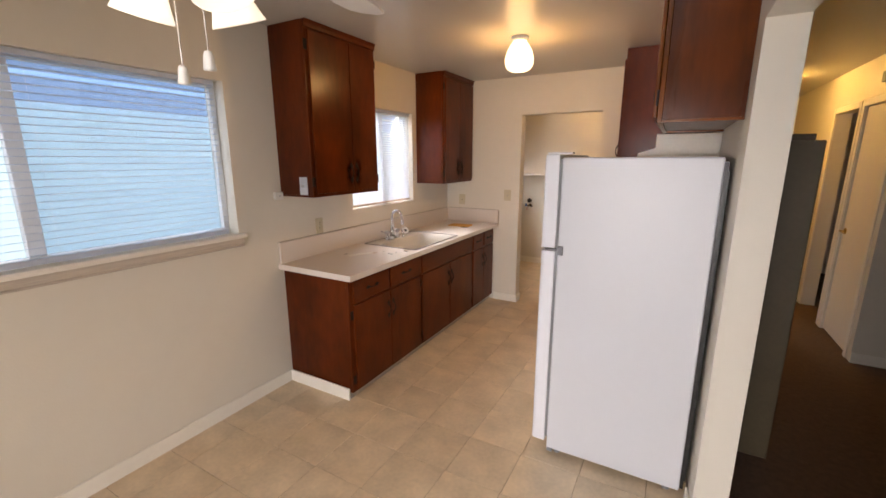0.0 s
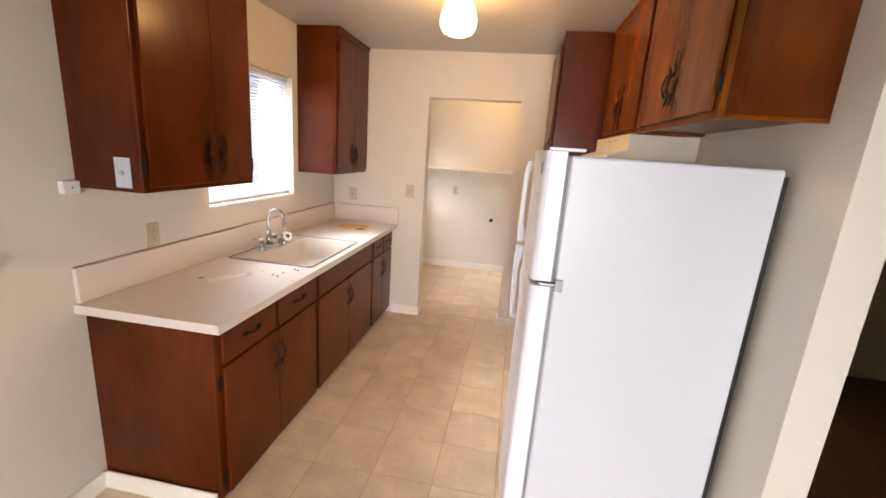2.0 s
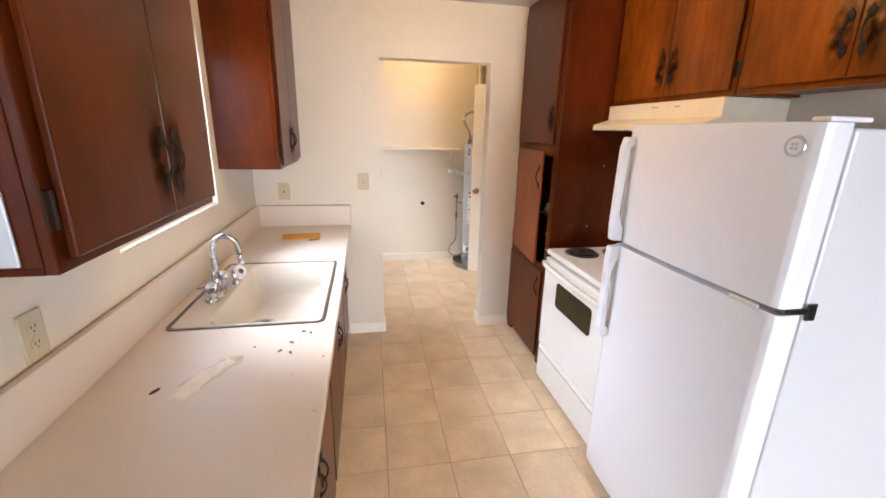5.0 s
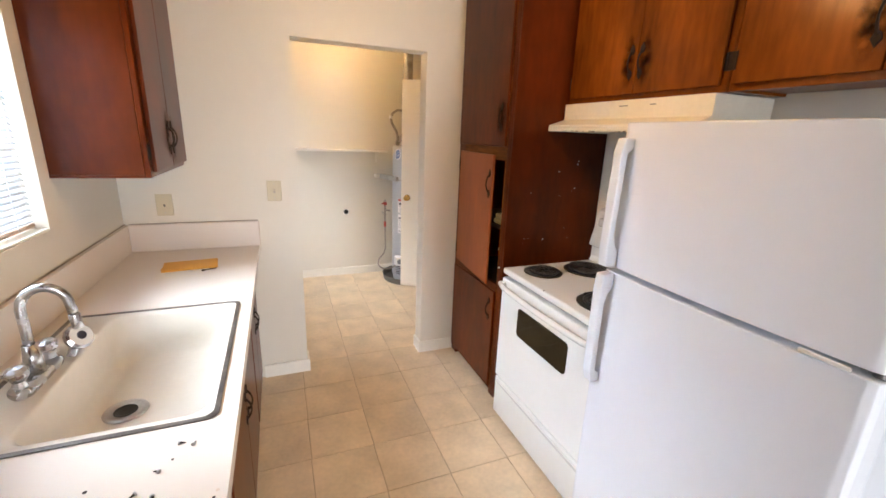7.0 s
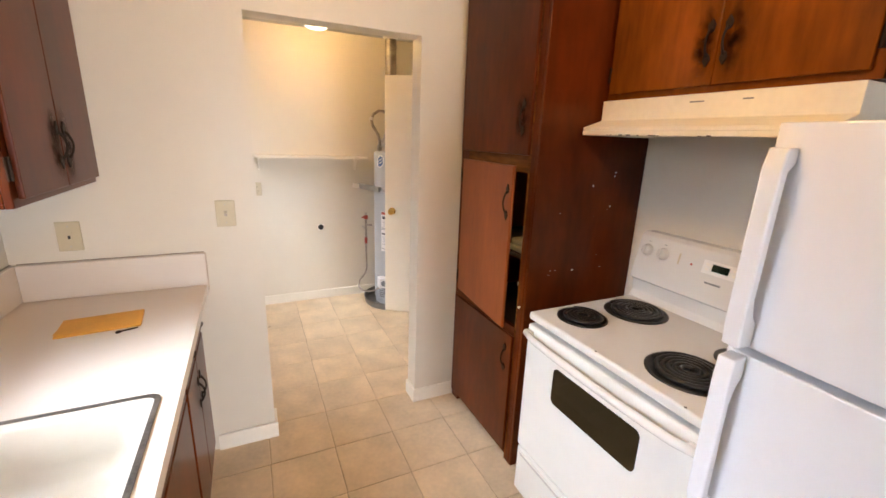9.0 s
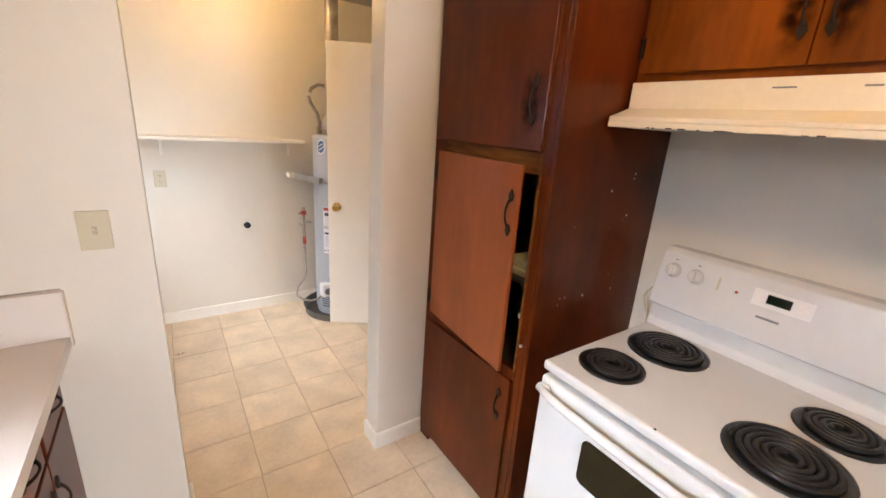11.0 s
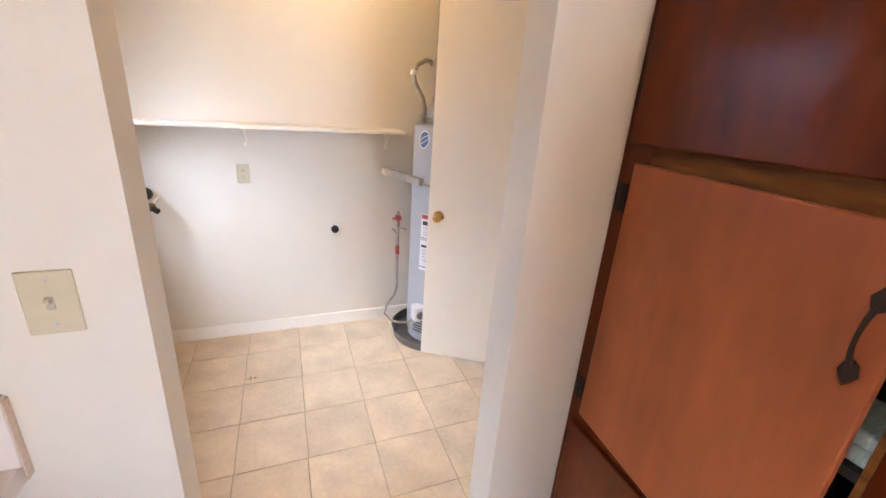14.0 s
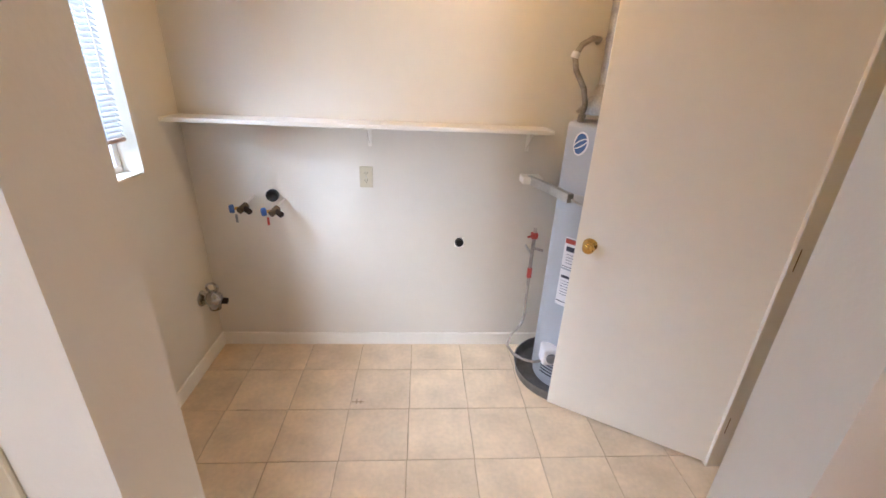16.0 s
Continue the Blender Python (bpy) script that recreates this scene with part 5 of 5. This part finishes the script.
part("strap_block", box(-0.262, -0.155, YB - 0.090, YB - 0.001, 1.090, 1.128, 0.003), M_TRIM, wh, "white painted wooden strap block")


def tank_patch(a, z, ra, rz, lean, off, n=20):
    """A leaning oval sheet on the tank round the angle a (degrees) and height z; ra along the wall of the tank, rz up it."""
    own = bmesh.new()
    c, s = math.cos(radians(lean)), math.sin(radians(lean))
    flat = [(ra * math.cos(k * math.tau / n), rz * math.sin(k * math.tau / n)) for k in range(n)]
    rim, base = [], []
    for u, v in flat:
        t, h = radians(a) + (u * c - v * s) / HR, z + u * s + v * c
        rim.append(own.verts.new((HX + (HR + off) * math.cos(t), HY + (HR + off) * math.sin(t), h)))
        base.append(own.verts.new((HX + (HR + 0.0002) * math.cos(t), HY + (HR + 0.0002) * math.sin(t), h)))
    t = radians(a)
    mid = own.verts.new((HX + (HR + off) * math.cos(t), HY + (HR + off) * math.sin(t), z))
    for k in range(n):
        own.faces.new((rim[k], rim[(k + 1) % n], mid))
        own.faces.new((base[k], base[(k + 1) % n], rim[(k + 1) % n], rim[k]))
    bmesh.ops.recalc_face_normals(own, faces=own.faces)
    return own


lg = part("emblem", tank_patch(209, 1.355, 0.040, 0.054, -14, 0.0012), M_LABEL, wh, "white and blue oval maker's emblem")
part("emblem_oval", tank_patch(209, 1.355, 0.032, 0.046, -14, 0.0018), M_BLUE, lg)
part("emblem_band", tank_patch(209, 1.355, 0.043, 0.015, 32, 0.0026), M_LABEL, lg)
part("emblem_bar", tank_patch(209, 1.355, 0.038, 0.009, 32, 0.0034), M_BLUE, lg)
l1 = part("warning_label", strip(212, 252, 0.755, 0.915, 0.001), M_LABEL, wh, "white warning label with a red head")
part("label_band", strip(213, 251, 0.885, 0.910, 0.0017), M_RED, l1)
part("label_mark", strip(216, 230, 0.845, 0.870, 0.0017), M_INKGAP, l1)
for z in (0.765, 0.910):
    part("label_line", strip(212.5, 251.5, z - 0.003, z, 0.0018), M_INKGAP, l1)
for z in (0.83, 0.815, 0.80, 0.785):
    part("text_bar", strip(218, 246, z - 0.003, z, 0.0017), M_GREY, l1)
l2 = part("instruction_label", strip(212, 256, 0.545, 0.745, 0.001), M_LABEL, wh, "white instruction label with small print")
part("text_bar", strip(215, 252, 0.700, 0.715, 0.0017), M_INKGAP, l2)
for z in (0.685, 0.67, 0.655, 0.64, 0.625, 0.61):
    part("text_bar", strip(216, 250, z - 0.003, z, 0.0017), M_GREY, l2)
part("text_bar", strip(213, 255, 0.565, 0.570, 0.0017), M_INKGAP, l2)
gv = part("gas_control", box(-0.14, -0.06, HY - 0.18, HY - 0.095, 0.20, 0.30, 0.01, 2), M_LABEL, wh, "white gas control valve")
part("dial", cyl((-0.10, HY - 0.18, 0.25), (-0.10, HY - 0.195, 0.25), 0.026, n=18), M_GREY, gv)
part("burner_grille", strip(195, 262, 0.075, 0.19, 0.004, 14), M_TANK, wh, "louvred burner door")
for z in (0.09, 0.11, 0.13, 0.15, 0.17):
    part("louvre", strip(205, 255, z, z + 0.008, 0.0048), M_INKGAP, wh)
part("gas_pipe", join(cyl((-0.175, 6.52, 0.52), (-0.175, 6.52, 0.86), 0.010, n=10), cyl((-0.175, 6.52, 0.745), (-0.13, 6.48, 0.745), 0.008, n=8)), M_GALV, wh)
gp = part("gas_cock", join(box(-0.193, -0.157, 6.505, 6.535, 0.80, 0.835, 0.004), tube([(-0.175, 6.505, 0.82), (-0.20, 6.49, 0.825), (-0.222, 6.485, 0.82)], 0.006, 8)), M_RED, wh, "red gas shut-off cock")
part("gas_nut", cyl((-0.175, 6.52, 0.56), (-0.175, 6.52, 0.62), 0.014, n=6), M_RED, wh)
part("stand_off", cyl((-0.175, 6.53, 0.70), (-0.175, YB - 0.001, 0.70), 0.007, n=8), M_STEEL, wh)
flex = [(-0.175, 6.52, 0.52), (-0.172, 6.52, 0.40), (-0.175, 6.50, 0.32), (-0.20, 6.47, 0.27), (-0.26, 6.44, 0.22), (-0.28, 6.41, 0.165), (-0.25, 6.37, 0.135), (-0.20, 6.32, 0.135), (-0.16, 6.26, 0.165), (-0.12, 6.22, 0.21)]
part("gas_hose", tube(flex, 0.008, 10), M_GALV, wh, "grey flexible gas line", smooth=True)
dp = alone("drip_pan", lathe([(0.0, 0.0), (0.262, 0.0), (0.268, 0.005), (0.276, 0.066), (0.282, 0.068), (0.28, 0.062), (0.262, 0.012), (0.0, 0.012)], (0.048, HY, 0.0), 48), mat("pan_metal", (0.22, 0.21, 0.20), 0.4, metal=0.8, var=0.25, scale=10), "round grey metal drip pan under the heater", "drip pan", smooth=False)

# the laundry's hinged door
A, B = Vector((0.548, 5.722, 0)), Vector((-0.107, 6.120, 0))
dv = (B - A).normalized()
width = (B - A).length
turn = Matrix.Translation(A) @ Matrix.Rotation(math.atan2(dv.y, dv.x), 4, "Z")
dd = thing("door_2", A, "white painted flush door standing open with a brass knob", "door", kind="structure")
part("leaf", box(0.0, width, -0.035, 0.0, 0.012, 2.045, 0.002), M_DOOR, dd, turn=turn)
for s in (-1, 1):
    y0 = -0.035 if s > 0 else 0.0
    prof = [(0.0, 0.062), (0.016, 0.061), (0.025, 0.053), (0.027, 0.042), (0.021, 0.030), (0.011, 0.024), (0.011, 0.008), (0.030, 0.006), (0.032, 0.0), (0.0, 0.0)]
    bm = lathe(prof, (width - 0.062, y0, 0.945), 24, axis=(0, 1 if s < 0 else -1, 0))
    part("knob", bm, M_BRASS, dd, "polished brass door knob", smooth=True, turn=turn)
for z in (0.25, 1.05, 1.82):
    part("hinge", cyl((-0.002, -0.005, z - 0.045), (-0.002, -0.005, z + 0.045), 0.006, n=10), M_BRASS, dd, turn=turn)
tr = thing("door_casing", (RX, 5.3, 0), "white painted wooden casing round the laundry doorway", "door casing", kind="structure")
part("casing", box(RX - 0.003, RX, 5.7205, 5.775, 0, 2.105, 0.001), M_WALL, tr)
part("casing", box(RX - 0.012, RX, 4.885, 4.9295, 0, 2.105, 0.003), M_TRIM, tr)
part("casing", box(RX - 0.012, RX, 4.93, 5.72, 2.0505, 2.105, 0.003), M_TRIM, tr)

# pipe stubs, valves and holes on the laundry wall
def wall_hole(x, z, r, label, hood):
    t = thing("drain_pipe", (x, YB, z), label, "pipe")
    part("socket", lathe([(r * 1.0, 0.0), (r * 1.12, 0.0), (r * 1.12, 0.022), (r, 0.024), (r * 0.86, 0.022), (r * 0.82, 0.005), (0.0, 0.005)], (x, YB - 0.0005, z), 24, axis=(0, -1, 0)), M_BLACK, t, smooth=True)
    if hood:
        part("escutcheon", box(x - r * 1.2, x + r * 1.35, YB - 0.003, YB, z - r * 1.6, z + r * 1.2, 0.001), M_TRIM, t)
    return t


wall_hole(-1.605, 0.972, 0.030, "black open standpipe in the laundry wall", False)
wall_hole(-0.575, 0.717, 0.022, "black pipe stub with a painted plate in the laundry wall", True)
for x, z, tag in ((-1.735, 0.928, False), (-1.575, 0.915, True)):
    v = thing("washer_valve", (x, YB, z), "washing machine hose valve with a blue handle", "valve", group="washer valves")
    part("pipe", cyl((x + 0.03, YB, z + 0.035), (x, YB - 0.085, z), 0.0085, n=12), M_WALL, v)
    part("body", cyl((x + 0.01, YB - 0.075, z + 0.005), (x - 0.01, YB - 0.125, z - 0.012), 0.019, 0.017, n=12), M_OLDBRASS, v)
    part("outlet", cyl((x + 0.012, YB - 0.10, z - 0.005), (x + 0.042, YB - 0.12, z - 0.018), 0.016, n=12), M_IRON, v)
    part("stem", cyl((x, YB - 0.10, z), (x - 0.04, YB - 0.125, z), 0.008, n=8), M_BRASS, v)
    part("handle", cyl((x - 0.036, YB - 0.122, z), (x - 0.055, YB - 0.134, z), 0.024, 0.022, n=8, bevel=0.004), M_BLUE, v, "blue hand wheel")
    part("tag", box(x - 0.034, x - 0.022, YB - 0.125, YB - 0.1235, z - 0.075, z - 0.03), M_RED if tag else M_GREY, v, "hanging paper tag")
av = thing("angle_valve", (WX, 6.50, 0.36), "chrome shut-off valve with a round flange on the laundry side wall", "valve")
part("flange", lathe([(0.0, 0.012), (0.02, 0.012), (0.044, 0.005), (0.046, 0.0), (0.0, 0.0)], (WX, 6.52, 0.400), 24, axis=(1, 0, 0)), M_CHROME, av, smooth=True)
part("stub", cyl((WX + 0.01, 6.52, 0.400), (WX + 0.07, 6.52, 0.400), 0.014, n=14), M_CHROME, av, smooth=True)
part("body", lathe([(0.0, -0.05), (0.030, -0.05), (0.034, -0.02), (0.046, 0.0), (0.048, 0.025), (0.036, 0.045), (0.020, 0.06), (0.0, 0.062)], (WX + 0.066, 6.52, 0.385), 18), M_CHROME, av, smooth=True)
part("outlet", cyl((WX + 0.066, 6.52, 0.390), (WX + 0.135, 6.53, 0.380), 0.020, 0.017, n=14), M_IRON, av)
part("handle", tube([(WX + 0.066 + 0.030 * math.cos(k * math.tau / 14), 6.52, 0.470 + 0.026 * math.sin(k * math.tau / 14)) for k in range(14)], 0.007, 8, closed=True), M_CHROME, av, "chrome loop handle", smooth=True)

# ---------------------------------------------------------------- hall
fn = thing("wall_furnace", (0.78, 3.25, 0), "dark brown metal wall furnace in the dim living room", "wall furnace")
part("cabinet", box(RX2 + 0.001, 0.915, 3.0, 3.5, 0.0, 1.685, 0.004), M_FURN, fn)
part("vent_cap", box(RX2 + 0.001, 0.875, 3.002, 3.498, 1.6855, 1.715, 0.003), M_FURN, fn)
for i in range(14):
    part("louvre", box(0.9155, 0.921, 3.03, 3.47, 0.25 + i * 0.04, 0.262 + i * 0.04), M_INKGAP, fn)


def hall_door(name, y0, y1, opened, label):
    d = thing(name, (1.70, (y0 + y1) / 2, 0), label, "door", kind="structure")
    for a, b, z0, z1 in ((y0 - 0.055, y0 - 0.0005, 0, 2.095), (y1 + 0.0005, y1 + 0.055, 0, 2.095), (y0, y1, 2.0405, 2.095)):
        part("casing", box(1.688, 1.70, a, b, z0, z1, 0.003), M_TRIM, d)
    m = Matrix.Translation((1.735, y0 + 0.004, 0)) @ Matrix.Rotation(radians(-70 if opened else 0), 4, "Z")
    part("leaf", box(-0.02, 0.015, 0.0, y1 - y0 - 0.008, 0.01, 2.032, 0.002), M_DOOR, d, turn=m)
    part("handle", join(tube([(-0.02, y1 - y0 - 0.07, 0.96), (-0.06, y1 - y0 - 0.07, 0.96), (-0.062, y1 - y0 - 0.17, 0.96)], 0.008, 8), cyl((-0.02, y1 - y0 - 0.07, 0.96), (-0.028, y1 - y0 - 0.07, 0.96), 0.028, n=18)), M_BRASS, d, "brass lever handle", turn=m)
    for z in (0.25, 1.78):
        part("hinge", box(-0.026, -0.018, -0.012, 0.018, z - 0.045, z + 0.045, 0.001), M_BRASS, d, turn=m)


hall_door("door_3", 4.825, 5.475, False, "closed white painted hall door with a lever handle")
hall_door("door_4", 5.60, 6.24, True, "open white painted door to a dark room")
ch = thing("door_chime", (1.70, 5.10, 2.22), "small dark chime box above the hall door", "door chime")
part("box", box(1.672, 1.699, 5.03, 5.17, 2.19, 2.27, 0.004), M_GREY, ch)

# ---------------------------------------------------------------- floor tiles, last
TPX, TPY, TA, TB = 0.3095, 0.3083, -0.871, 3.624
G = 0.0017


def tile_mesh(w, h):
    own = bmesh.new()
    b = 0.0025
    lo = [own.verts.new(p) for p in ((0, 0, -0.004), (w, 0, -0.004), (w, h, -0.004), (0, h, -0.004))]
    mi = [own.verts.new(p) for p in ((0, 0, -0.0012), (w, 0, -0.0012), (w, h, -0.0012), (0, h, -0.0012))]
    hi = [own.verts.new(p) for p in ((b, b, 0), (w - b, b, 0), (w - b, h - b, 0), (b, h - b, 0))]
    own.faces.new(hi)
    for a, c in ((lo, mi), (mi, hi)):
        for k in range(4):
            own.faces.new((a[k], a[(k + 1) % 4], c[(k + 1) % 4], c[k]))
    me = bpy.data.meshes.new("tile")
    own.to_mesh(me)
    own.free()
    me.materials.append(M_TILE)
    return me


TILES = {}
tiles_rng = random.Random(12)
EASTS = RX2 - 0.05
for i in range(-6, 7):
    for j in range(-18, 12):
        across = TA + 0.0095 * (j + 0.5) * TPY    # the courses run slightly out of square with the walls
        x0, x1 = max(WX, across + i * TPX + G), min(EASTS, across + (i + 1) * TPX - G)
        y0, y1 = max(YS, TB + j * TPY + G), min(YB, TB + (j + 1) * TPY - G)
        if x1 - x0 < 0.02 or y1 - y0 < 0.02:
            continue
        key = (round(x1 - x0, 3), round(y1 - y0, 3))
        if key not in TILES:
            TILES[key] = tile_mesh(*key)
        t = new("tile", TILES[key])
        t.location = (x0, y0, -0.0006 * tiles_rng.random())
        t.parent = floor

for x0, x1, y0, y1 in ((-1.150, -1.085, 6.140, 6.144), (-1.128, -1.124, 6.125, 6.165), (-1.105, -1.101, 6.128, 6.155), (-1.72, -1.66, 6.09, 6.093)):
    part("scratch", box(x0, x1, y0, y1, 0.0002, 0.0008), M_MARK, floor, "brown scratch in a tile")
